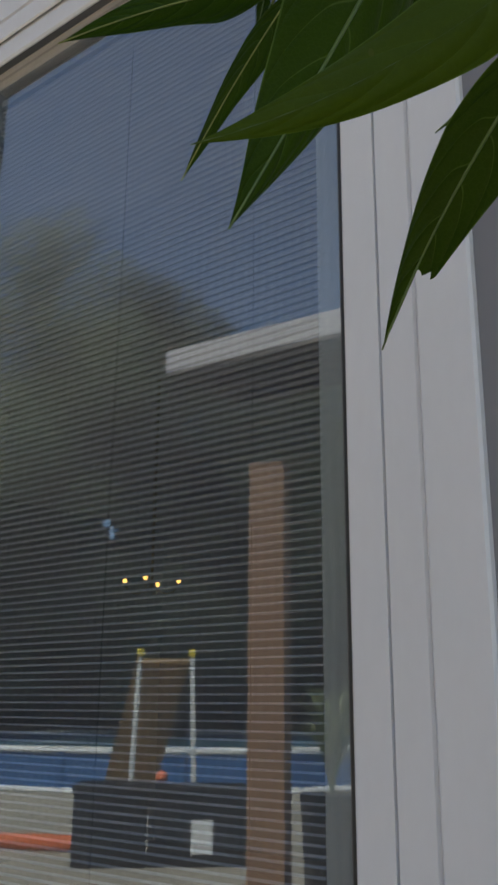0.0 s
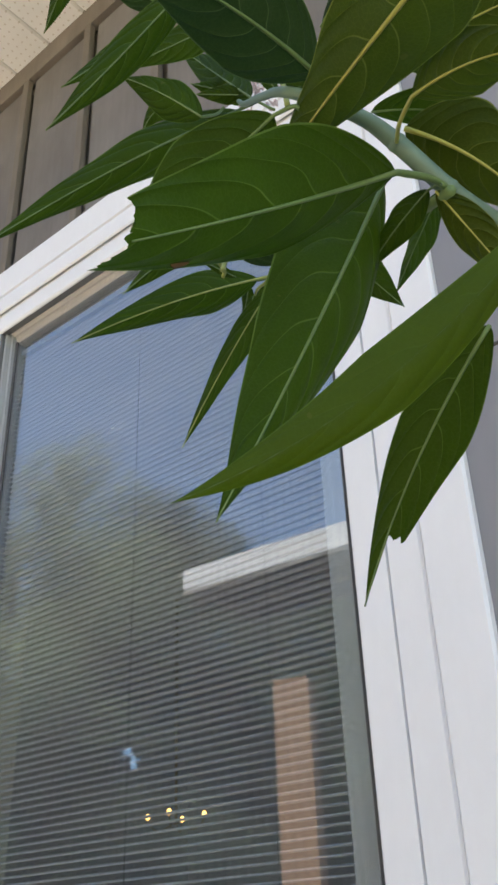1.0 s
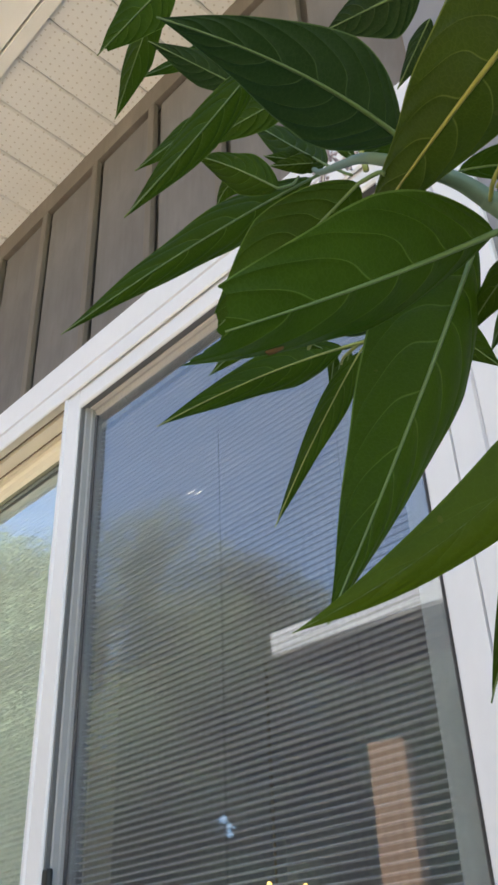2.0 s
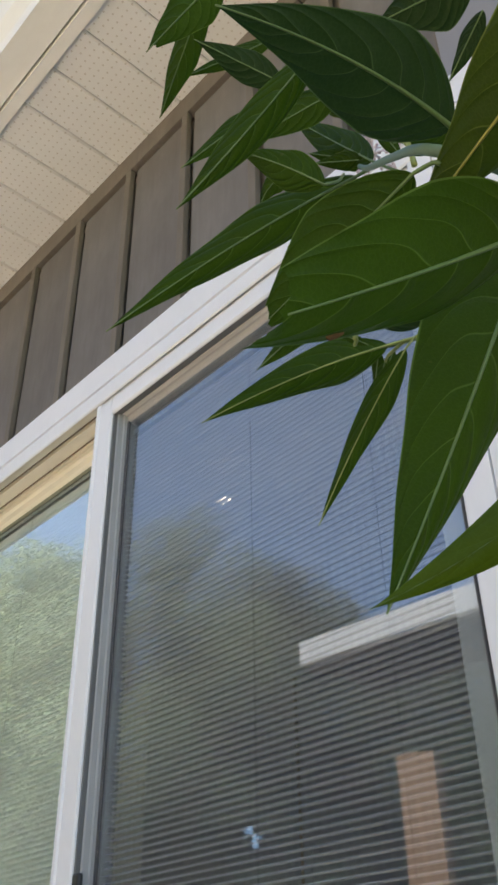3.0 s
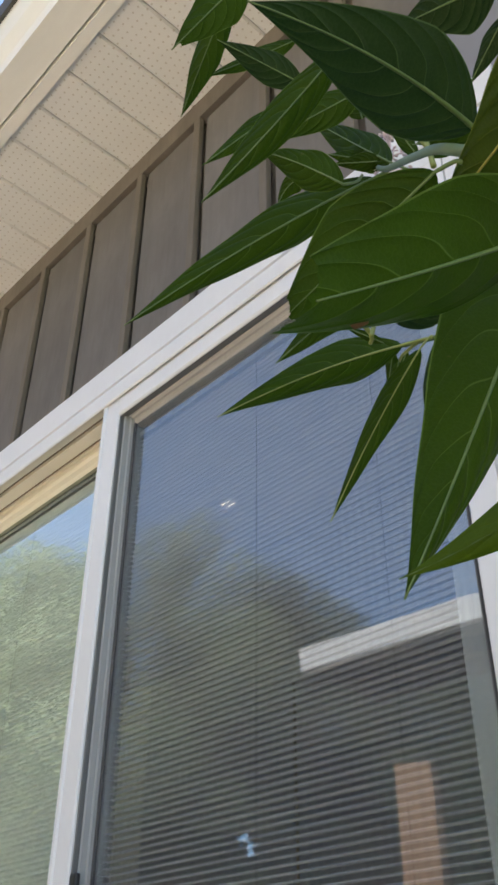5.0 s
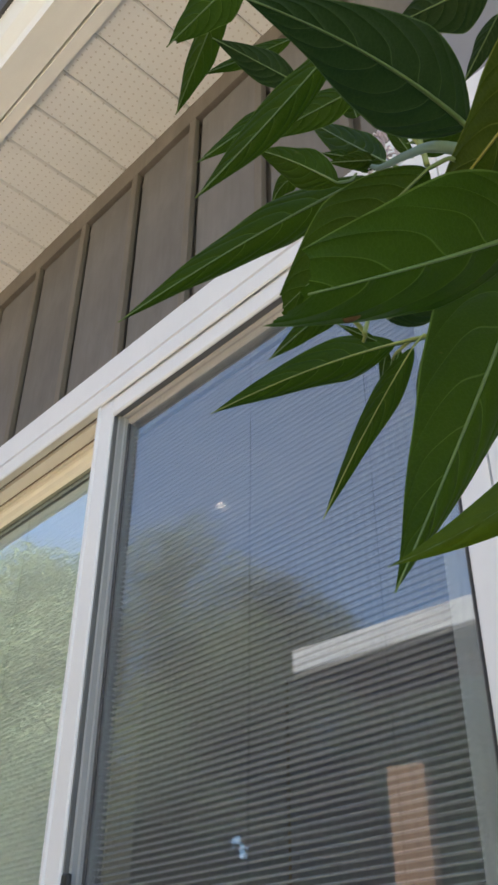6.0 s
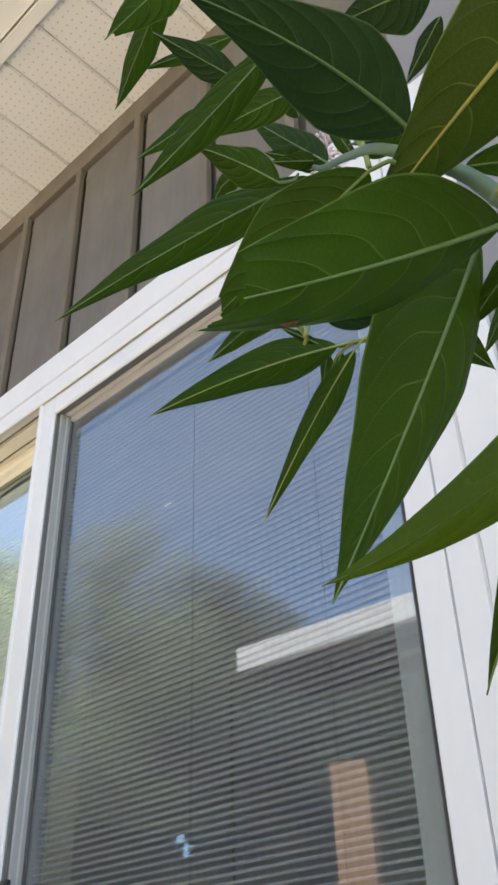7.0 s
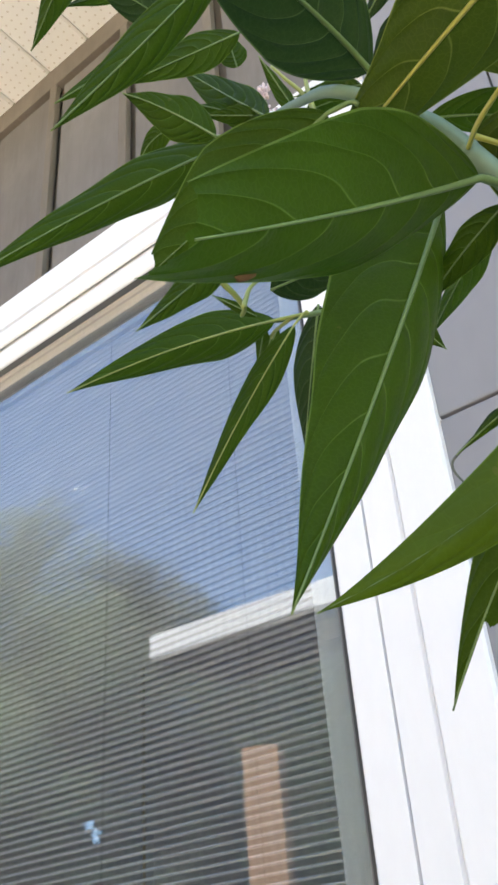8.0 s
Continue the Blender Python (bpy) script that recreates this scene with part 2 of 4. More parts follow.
BROWN_SPOT = worn("withered leaf tissue", (0.13, 0.065, 0.02), 0.8, 0.5, 300.0, 700.0)
DRY = worn("withered leaf", (0.115, 0.125, 0.105), 0.8, 0.35, 120.0, 400.0)
PETAL = worn("faded flower", (0.66, 0.53, 0.54), 0.7, 0.25, 90.0, 300.0)
GROUND = worn("sandy paving", (0.34, 0.30, 0.24), 0.9, 0.2, 0.6, 14.0, bump=0.4)
GRASS = worn("lawn", (0.07, 0.11, 0.03), 0.9, 0.35, 0.5, 18.0, bump=0.6)
TIMBER = worn("brown timber", (0.34, 0.18, 0.10), 0.65, 0.22, 5.0, 50.0, (6, 6, 0.5), 0.3)
# Timber set this dark to paint in the shade under the patio cover.
DARK_TIMBER = worn("timber darkened for shade", (0.055, 0.05, 0.045), 0.8, 0.2, 4.0, 40.0, (0.5, 6, 1))
POOL_BLUE = worn("blue pool wall", (0.03, 0.12, 0.30), 0.4, 0.15, 2.0, 30.0)
WATER = worn("pool water", (0.05, 0.22, 0.32), 0.08, 0.1, 2.0, 12.0)
FASCIA_WHITE = worn("white painted board", (0.76, 0.71, 0.715), 0.6, 0.10, 4.0, 40.0, (0.3, 1, 1))
WHITE_METAL = worn("white painted metal", (0.75, 0.75, 0.73), 0.4, 0.06, 6.0, 60.0)
YELLOW = worn("yellow plastic", (0.75, 0.55, 0.04), 0.4, 0.08, 20.0, 90.0)
TAN = worn("tan slide board", (0.36, 0.21, 0.075), 0.6, 0.2, 3.0, 30.0, (1, 1, 4))
BLACK_BOX = worn("black resin", (0.018, 0.018, 0.02), 0.5, 0.2, 8.0, 80.0)
ORANGE = worn("orange plastic", (0.75, 0.16, 0.05), 0.5, 0.12, 8.0, 60.0)
PAPER = worn("white label", (0.75, 0.75, 0.75), 0.6, 0.05, 20.0, 90.0)
BARK = worn("bark", (0.09, 0.07, 0.05), 0.95, 0.3, 3.0, 25.0, (3, 3, 0.6), 0.8)
TREE_A = foliage_material("broadleaf foliage", (0.125, 0.155, 0.09), (0.265, 0.30, 0.175))
# Copy of TREE_A, lightened to paint in the side pane's brighter reflection.
TREE_D = foliage_material("foliage lightened for side pane", (0.25, 0.30, 0.15), (0.50, 0.54, 0.31))
TREE_B = foliage_material("hedge foliage", (0.035, 0.055, 0.025), (0.09, 0.12, 0.05))
# Copy of TREE_A, darkened to paint in the shade below the patio cover.
TREE_C = foliage_material("broadleaf foliage darkened for shade", (0.05, 0.065, 0.04), (0.12, 0.14, 0.08))
BLADE = foliage_material("grass blades", (0.16, 0.22, 0.09), (0.36, 0.42, 0.22))
BULB = glowing("warm bulb", (1.0, 0.55, 0.15), 2.0)
DOWNLIGHT = glowing("warm downlight", (1.0, 0.86, 0.68), 8.0)
BRASS = worn("aged brass", (0.35, 0.24, 0.10), 0.35, 0.15, 30.0, 90.0, metal=1.0)


# ---- building helpers ----
def part(name, bm, material, parent=None, label="", smooth=False):
    me = bpy.data.meshes.new(name)
    bmesh.ops.recalc_face_normals(bm, faces=bm.faces)
    bm.to_mesh(me)
    bm.free()
    me.materials.append(material)
    if smooth:
        me.shade_smooth()
    ob = new(name, me)
    if parent is not None:
        ob.parent = parent
    if label:
        ob["label"] = label
    return ob


def shared(name, me, parent, m):
    ob = new(name, me)
    ob.parent = parent
    ob.matrix_basis = m
    return ob


def block(lo, hi, bevel=0.0, bm=None):
    """A box from corner to corner, its edges rounded off by bevel."""
    own = bmesh.new()
    lo, hi = Vector(lo), Vector(hi)
    m = Matrix.Translation((lo + hi) / 2) @ Matrix.Diagonal((*(hi - lo), 1))
    bmesh.ops.create_cube(own, size=1, matrix=m)
    if bevel:
        bmesh.ops.bevel(own, geom=own.edges[:], offset=bevel, segments=2, affect="EDGES", profile=0.6)
    if bm is None:
        return own
    tmp = bpy.data.meshes.new("tmp")
    own.to_mesh(tmp)
    own.free()
    bm.from_mesh(tmp)
    bpy.data.meshes.remove(tmp)
    return bm


def prism(profile, x0, x1):
    """A length of moulding along x: the (y, z) profile, closed, swept from x0 to x1."""
    bm = bmesh.new()
    a = [bm.verts.new((x0, y, z)) for y, z in profile]
    b = [bm.verts.new((x1, y, z)) for y, z in profile]
    k = len(profile)
    for i in range(k):
        bm.faces.new((a[i], a[(i + 1) % k], b[(i + 1) % k], b[i]))
    bm.faces.new(a[::-1])
    bm.faces.new(b)
    return bm


def column(profile, z0, z1):
    """The same upright: the (x, y) profile swept from z0 to z1."""
    bm = bmesh.new()
    a = [bm.verts.new((x, y, z0)) for x, y in profile]
    b = [bm.verts.new((x, y, z1)) for x, y in profile]
    k = len(profile)
    for i in range(k):
        bm.faces.new((a[i], a[(i + 1) % k], b[(i + 1) % k], b[i]))
    bm.faces.new(a[::-1])
    bm.faces.new(b)
    return bm


def smooth_line(points, steps):
    """Catmull-Rom through the points."""
    p = [Vector(q) for q in points]
    p = [p[0] * 2 - p[1]] + p + [p[-1] * 2 - p[-2]]
    out = []
    for i in range(1, len(p) - 2):
        for s in range(steps):
            t = s / steps
            out.append(0.5 * (2 * p[i] + (p[i + 1] - p[i - 1]) * t + (2 * p[i - 1] - 5 * p[i] + 4 * p[i + 1] - p[i + 2]) * t * t
                              + (3 * p[i] - p[i - 1] - 3 * p[i + 1] + p[i + 2]) * t ** 3))
    out.append(p[-2])
    return out


def tube(line, radii, sides=8, bm=None, knots=()):
    """A round stem along a line of points, radius by radius."""
    bm = bm or bmesh.new()
    rings, up = [], Vector((0.3, 0.2, 0.93))
    for i, q in enumerate(line):
        t = (line[min(i + 1, len(line) - 1)] - line[max(i - 1, 0)]).normalized()
        s = t.cross(up)
        s = s.normalized() if s.length > 1e-6 else Vector((1, 0, 0))
        w = t.cross(s).normalized()
        up = -w if (-w).dot(up) > 0 else w
        r = radii[i] if hasattr(radii, "__len__") else radii
        rings.append([bm.verts.new(q + (s * math.cos(a) + w * math.sin(a)) * r) for a in (2 * math.pi * k / sides for k in range(sides))])
    for a, b in zip(rings, rings[1:]):
        for k in range(sides):
            bm.faces.new((a[k], a[(k + 1) % sides], b[(k + 1) % sides], b[k]))
    bm.faces.new(rings[0][::-1])
    bm.faces.new(rings[-1])
    return bm


def empty(name, at=(0, 0, 0)):
    ob = new(name)
    ob.empty_display_size = 0.1
    ob.location = at
    return ob


# ---- the house: wall, soffit, eaves ----
GROUND_Z, SOFFIT_Z = -0.35, 2.898
X_LEFT, X_RIGHT = -5.0, 3.2
DOOR_L, DOOR_R, DOOR_TOP = -1.74, 0.153, 2.199     # outer edges of the white casing

wall = part("wall_front", block((X_LEFT, 0.012, GROUND_Z), (DOOR_L + 0.06, 0.16, 3.0)), BACKING)
tagged(wall, "grey-brown stained board and batten wall under cream eaves", "wall", kind="structure")
part("wall_panel", block((DOOR_R - 0.06, 0.012, GROUND_Z), (X_RIGHT, 0.16, 3.0)), BACKING, wall)
part("wall_panel", block((DOOR_L + 0.06, 0.012, DOOR_TOP - 0.05), (DOOR_R - 0.06, 0.16, 3.0)), BACKING, wall)
part("wall_panel", block((DOOR_L + 0.06, 0.03, GROUND_Z), (DOOR_R - 0.06, 0.16, -0.06)), PLASTER, wall)

floor = tagged(part("floor", block((-5.0, 0.16, -0.10), (3.2, 4.9, -0.05)), FLOORING), "dark wood floor inside the house", "floor", kind="structure")
ceiling = tagged(part("ceiling", block((-5.0, 0.16, 2.44), (3.2, 4.9, 2.50)), PLASTER), "dim plaster ceiling inside the house", "ceiling", kind="structure")
for nm, lo, hi in (("wall_back", (-5.0, 4.9, GROUND_Z), (3.2, 5.05, 3.0)), ("wall_west", (-5.15, 0.0, GROUND_Z), (-5.0, 5.05, 3.0)), ("wall_east", (3.2, 0.0, GROUND_Z), (3.35, 5.05, 3.0))):
    tagged(part(nm, block(lo, hi), PLASTER), "plain painted house wall", "wall", kind="structure")

ground = tagged(part("ground", block((-400, -400, GROUND_Z - 0.2), (400, 400, GROUND_Z)), GRASS), "green lawn reaching to the horizon", "ground", kind="structure")
paving = tagged(part("pavement", block((-15.0, -13.0, GROUND_Z), (6.0, 0.03, GROUND_Z + 0.012), 0.004), GROUND), "sandy tan paving round the pool", "pavement", kind="structure")

# Unseen roof, added so that the house front lies in shade.
roof = empty("roof")
tagged(roof, "unseen grey shingled roof added to shade the house front", "roof", kind="structure")
for sign, y0, y1 in ((1, -0.46, 2.5), (-1, 5.5, 2.5)):
    part("slope", prism([(y0, 3.00), (y1, 4.35), (y1, 4.43), (y0, 3.08)], X_LEFT - 0.4, X_RIGHT + 0.4), SHINGLE, roof)

soffit = tagged(part("soffit", prism([(-0.302, SOFFIT_Z + 0.02), (0.03, SOFFIT_Z + 0.02), (0.03, SOFFIT_Z + 0.03), (-0.302, SOFFIT_Z + 0.03)], X_LEFT, X_RIGHT), CREAM_VINYL),
                "cream perforated vinyl soffit panels under the eaves", "soffit", kind="structure")
fascia = tagged(part("fascia_trim", prism([(-0.328, SOFFIT_Z - 0.010), (-0.300, SOFFIT_Z - 0.010), (-0.300, SOFFIT_Z - 0.002), (-0.317, SOFFIT_Z + 0.004),
                                          (-0.317, SOFFIT_Z + 0.09), (-0.328, SOFFIT_Z + 0.09)], X_LEFT, X_RIGHT), FASCIA),
                "cream aluminium fascia trim along the soffit edge", "fascia", kind="structure")
gutter = tagged(part("gutter", prism([(-0.333, SOFFIT_Z + 0.12), (-0.333, SOFFIT_Z + 0.000), (-0.405, SOFFIT_Z + 0.000), (-0.412, SOFFIT_Z + 0.022), (-0.434, SOFFIT_Z + 0.055),
                                     (-0.450, SOFFIT_Z + 0.10), (-0.450, SOFFIT_Z + 0.12), (-0.442, SOFFIT_Z + 0.12), (-0.442, SOFFIT_Z + 0.10), (-0.427, SOFFIT_Z + 0.06),
                                     (-0.400, SOFFIT_Z + 0.012), (-0.341, SOFFIT_Z + 0.012), (-0.341, SOFFIT_Z + 0.12)], X_LEFT, X_RIGHT), FASCIA),
                "cream aluminium rain gutter along the eaves", "gutter", kind="structure")


# ---- the sliding door ----
door = empty("sliding_door", (-0.7, 0, -0.02))
tagged(door, "white vinyl sliding patio door with mini blinds and fly screen", "door", kind="structure")
OFF = Matrix.Translation((0.7, 0, 0.02))


def fitted(name, bm, material, parent=door, label="", smooth=False):
    """A door part, given in the house's own coordinates."""
    bmesh.ops.transform(bm, matrix=OFF, verts=bm.verts)
    return part(name, bm, material, parent, label, smooth)


def moulded(y0, y1, grooves, w0, w1, depth=0.007, gap=0.0017):
    """The outline across a trim board from w0 to w1: back at y1, face at y0, with narrow grooves in the face."""
    p = [(w0, y1), (w0, y0 + 0.003), (w0 + 0.003, y0)]
    for g in grooves:
        p += [(g - gap, y0), (g - gap / 2, y0 + depth), (g + gap / 2, y0 + depth), (g + gap, y0)]
    return p + [(w1 - 0.003, y0), (w1, y0 + 0.003), (w1, y1)]


# casing round the opening: head with a lip at its foot, and two jambs
HEAD_FOOT = 2.088
head = [(0.03, DOOR_TOP), (-0.038, DOOR_TOP), (-0.041, DOOR_TOP - 0.003), (-0.041, 2.1325), (-0.0345, 2.1305), (-0.0345, 2.1275), (-0.0405, 2.1255),
        (-0.0405, 2.091), (-0.038, HEAD_FOOT), (-0.0372, HEAD_FOOT), (-0.0372, 2.106), (0.03, 2.106)]
fitted("head_casing", prism(head, DOOR_L, DOOR_R), WHITE_VINYL)
fitted("jamb_casing", column(moulded(-0.045, 0.03, (), 0.092, DOOR_R), -0.05, HEAD_FOOT - 0.0005), WHITE_VINYL)
fitted("jamb_casing", column([(-x - 1.59, y) for x, y in moulded(-0.045, 0.03, (), 0.092, DOOR_R)], -0.05, HEAD_FOOT - 0.0005), WHITE_VINYL)
# frame inside the casing
fitted("jamb", column(moulded(-0.041, 0.10, (0.048,), 0.004, 0.090), -0.05, HEAD_FOOT - 0.0005), WHITE_VINYL)
fitted("jamb", column(moulded(-0.041, 0.10, (), -1.68, -1.62), -0.05, HEAD_FOOT - 0.0005), WHITE_VINYL)
fitted("sill", prism([(-0.06, -0.05), (-0.06, -0.02), (0.0, 0.0), (0.11, 0.0), (0.11, -0.05)], -1.68, 0.09), GREY_VINYL)
fitted("frame_head", prism([(0.0225, 2.1055), (0.0225, 2.0990), (0.0290, 2.0990), (0.0290, 2.089), (0.11, 2.089), (0.11, 2.1055)], -1.62, 0.004), CREAM_VINYL, label="cream underside of the door head")
fitted("head_track", prism([(-0.0365, 2.1055), (-0.0365, 2.0965), (-0.0150, 2.0965), (-0.0150, 2.1045), (-0.0050, 2.1045), (-0.0050, 2.0945), (0.0220, 2.0915), (0.0220, 2.1055)], -1.62, -0.812), CREAM_VINYL, label="grooved cream door track")

# Brown strips paint in the shade of the gaps along the track.
for y, z in ((-0.0135, 2.1040), (0.0235, 2.0985)):
    fitted("weatherstrip", prism([(y, z), (y + 0.005, z), (y + 0.005, z - 0.004), (y, z - 0.004)], -1.62, -0.812), TRACK_SHADE, label="brown strip painting the shade in a track gap")


# the leaf in the outer track, with the screen in front of its glass
STILE_X, GLASS_TOP = -0.757, 2.033
bm = column([(-0.810, 0.030), (-0.810, -0.033), (-0.807, -0.0365), (-0.800, -0.0365), (-0.797, -0.0335), (-0.761, -0.0335), (STILE_X, -0.031), (STILE_X, 0.030)], -0.0, 2.105)
fitted("stile", bm, WHITE_VINYL)
# Dark strip and grey bead put the shade of the stile's recess into colour.
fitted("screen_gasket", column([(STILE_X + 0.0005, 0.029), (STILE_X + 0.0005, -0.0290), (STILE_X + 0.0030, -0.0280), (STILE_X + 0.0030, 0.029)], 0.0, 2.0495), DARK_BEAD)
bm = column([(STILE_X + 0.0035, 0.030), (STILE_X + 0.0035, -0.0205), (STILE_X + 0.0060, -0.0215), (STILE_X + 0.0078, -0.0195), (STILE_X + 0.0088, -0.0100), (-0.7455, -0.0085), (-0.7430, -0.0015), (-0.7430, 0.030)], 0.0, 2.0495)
fitted("glazing_bead", bm, BEAD, label="glazing bead greyed for shade in the recess")
bm = prism([(0.020, 2.105), (-0.030, 2.105), (-0.0335, 2.0845), (-0.0340, 2.0500), (-0.0310, 2.046), (-0.0285, 2.046), (-0.0285, 2.0500), (0.020, 2.0500)], STILE_X + 0.001, 0.003)
fitted("rail", bm, WHITE_VINYL)
# Dark strip: shade on the rail's underside, put into colour.
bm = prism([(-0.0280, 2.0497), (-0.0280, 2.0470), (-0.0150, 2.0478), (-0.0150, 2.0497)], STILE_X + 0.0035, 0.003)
fitted("screen_frame", bm, DARK_BEAD, label="dark strip painting the shade under the top rail")
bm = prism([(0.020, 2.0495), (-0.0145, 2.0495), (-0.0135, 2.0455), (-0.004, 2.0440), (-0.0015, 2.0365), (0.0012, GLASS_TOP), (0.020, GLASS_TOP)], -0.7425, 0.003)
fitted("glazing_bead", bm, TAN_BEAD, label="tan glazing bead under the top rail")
bm = prism([(0.030, 0.02), (-0.034, 0.02), (-0.034, 0.11), (-0.012, 0.11), (0.000, 0.13), (0.030, 0.13)], STILE_X + 0.001, 0.003)
fitted("rail", bm, WHITE_VINYL)
fitted("glazing_gasket", column([(-0.0005, -0.0365), (0.0035, -0.0375), (0.0035, 0.004), (-0.0005, 0.004)], 0.13, GLASS_TOP), GASKET)
fitted("glazing_gasket", column([(-0.7428, -0.0035), (-0.7385, -0.0020), (-0.7385, 0.0012), (-0.7428, 0.0012)], 0.13, GLASS_TOP), GASKET)
fitted("screen_gasket", column([(-0.0165, -0.0130), (-0.0080, -0.0130), (-0.0080, -0.0085), (-0.0165, -0.0085)], 0.11, 2.044), DARK_BEAD)
pane = fitted("pane", block((-0.743, 0.0015, 0.13), (0.0035, 0.0055, GLASS_TOP)), GLASS_OUT, label="reflecting clear glass pane")
pane.visible_shadow = False


def coat_outside(ob):
    """Only the outer face of a pane carries the reflecting coat."""
    ob.data.materials.append(GLASS_CLEAR)
    for f in ob.data.polygons:
        f.material_index = 0 if f.normal.y < -0.9 else 1


coat_outside(pane)
bm = bmesh.new()
bm.faces.new([bm.verts.new(q) for q in ((-0.7450, -0.008, 0.11), (0.0035, -0.008, 0.11), (0.0035, -0.008, 2.0445), (-0.7450, -0.008, 2.0445))])
cloth = fitted("fly_screen", bm, SCREEN, label="fine grey fly screen cloth")
cloth.visible_shadow = False
# flush latch on the stile's edge
fitted("latch", block((-0.7560, -0.0325, 1.06), (-0.7390, -0.0225, 1.2130), 0.004), HANDLE, label="black plastic latch")
fitted("thumb_lever", block((-0.7520, -0.0400, 1.10), (-0.7440, -0.0328, 1.16), 0.002), HANDLE)

# the leaf in the inner track
SIDE_Y, SIDE_TOP = 0.048, 2.046
bm = prism([(0.095, 2.0885), (0.037, 2.0885), (0.034, 2.0855), (0.034, 2.0760), (0.039, 2.0700), (0.041, 2.0560), (SIDE_Y - 0.003, 2.0500), (SIDE_Y, SIDE_TOP), (0.095, SIDE_TOP)], -1.62, -0.76)
fitted("rail", bm, CREAM_VINYL, label="cream top rail of the inner door leaf")
bm = column([(-1.62, 0.095), (-1.62, 0.037), (-1.572, 0.037), (-1.57, 0.044), (-1.552, 0.045), (-1.55, SIDE_Y), (-1.55, 0.095)], 0.0, SIDE_TOP)
fitted("stile", bm, CREAM_VINYL)
fitted("stile", column([(-0.83, 0.095), (-0.83, SIDE_Y), (-0.825, 0.045), (-0.76, 0.045), (-0.76, 0.095)], 0.0, SIDE_TOP), CREAM_VINYL)
fitted("rail", prism([(0.095, 0.02), (0.037, 0.02), (0.037, 0.11), (SIDE_Y, 0.13), (0.095, 0.13)], -1.62, -0.76), CREAM_VINYL)
fitted("glazing_gasket", prism([(SIDE_Y - 0.0035, SIDE_TOP - 0.0003), (SIDE_Y - 0.0015, SIDE_TOP - 0.0070), (SIDE_Y + 0.0015, SIDE_TOP - 0.0070), (SIDE_Y + 0.0015, SIDE_TOP - 0.0003)], -1.55, -0.83), OLIVE, label="olive green glazing gasket")
side_pane = fitted("pane", block((-1.55, SIDE_Y + 0.002, 0.13), (-0.83, SIDE_Y + 0.006, SIDE_TOP)), GLASS_SIDE, label="strongly reflecting glass pane")
side_pane.visible_shadow = False
coat_outside(side_pane)


# ---- mini blinds behind the panes ----
def slat_mesh(length, chord, crown, tilt, paint):
    """One thin curved slat, lengthwise in x."""
    bm = bmesh.new()
    k, rows = 5, []
    for i in range(k):
        s = i / (k - 1) - 0.5
        y, z = s * chord, crown * (1 - 4 * s * s)
        c, q = math.cos(tilt), math.sin(tilt)
        y, z = y * c - z * q, y * q + z * c
        rows.append([[bm.verts.new((x, y, z + h)) for x in (-length / 2, length / 2)] for h in (0, 0.0003)])
    for a, b in zip(rows, rows[1:]):
        for h in (0, 1):
            bm.faces.new((a[h][0], a[h][1], b[h][1], b[h][0]))
    me = bpy.data.meshes.new("slat")
    bmesh.ops.recalc_face_normals(bm, faces=bm.faces)
    bm.to_mesh(me)
    bm.free()
    me.materials.append(paint)
    me.shade_smooth()
    return me


def blind(x0, x1, y, z0, z1, tilt, channel, head_rail, paint, label):
    thing = empty("mini_blind", ((x0 + x1) / 2, y, z1))
    tagged(thing, label, "blind", "mini blinds in the door")
    me, pitch, w = slat_mesh(x1 - x0, 0.0100, 0.0022, tilt, paint), 0.0098, (x1 - x0)
    part("head_rail", block((-w / 2, -0.007, -head_rail), (w / 2, 0.007, 0.001), 0.001), BEAD, thing, "grey head rail")
    z = -head_rail - 0.010
    rng = random.Random(5)
    while z1 + z > z0:
        shared("slat", me, thing, pose(rng.uniform(-0.0006, 0.0006), 0, z, rng.uniform(-1.5, 1.5), rng.uniform(-0.05, 0.05), 0))
        z -= pitch
    part("bottom_rail", block((-w / 2, -0.006, z - 0.008), (w / 2, 0.006, z), 0.001), SLAT, thing)
    part("side_channel", block((w / 2 + 0.002, -0.006, z - 0.01), (w / 2 + channel, 0.010, 0.004), 0.001), GREY_VINYL, thing)
    for f in (0.0, 0.36):
        part("cord", tube([Vector((f * w, -0.0068, z)), Vector((f * w, -0.0068, 0.0))], 0.00035, 5), CORD, thing)
    return thing


blind(-0.738, -0.064, 0.0165, 0.16, 2.016, radians(-1.5), 0.062, 0.012, SLAT, "light grey mini blind, slats open, behind the glass")
blind(-1.545, -0.860, SIDE_Y + 0.018, 0.16, 2.044, radians(-66), 0.028, 0.003, SLAT_LIT, "grey mini blind, slats half closed, lightened for the veil behind glass")


# ---- inside the house ----
def downlight(x, y):
    thing = empty("ceiling_light", (x, y, 2.44))
    tagged(thing, "small round recessed warm white ceiling light", "ceiling light")
    bm = bmesh.new()
    bmesh.ops.create_cone(bm, cap_ends=True, segments=24, radius1=0.021, radius2=0.021, depth=0.006, matrix=Matrix.Translation((0, 0, -0.003)))
    part("diffuser", bm, DOWNLIGHT, thing)
    ring = [Vector((math.cos(a) * 0.034, math.sin(a) * 0.034, -0.004)) for a in (2 * math.pi * k / 24 for k in range(25))]
    part("trim_ring", tube(ring, 0.006, 6), WHITE_METAL, thing)


downlight(-1.360, 0.79)


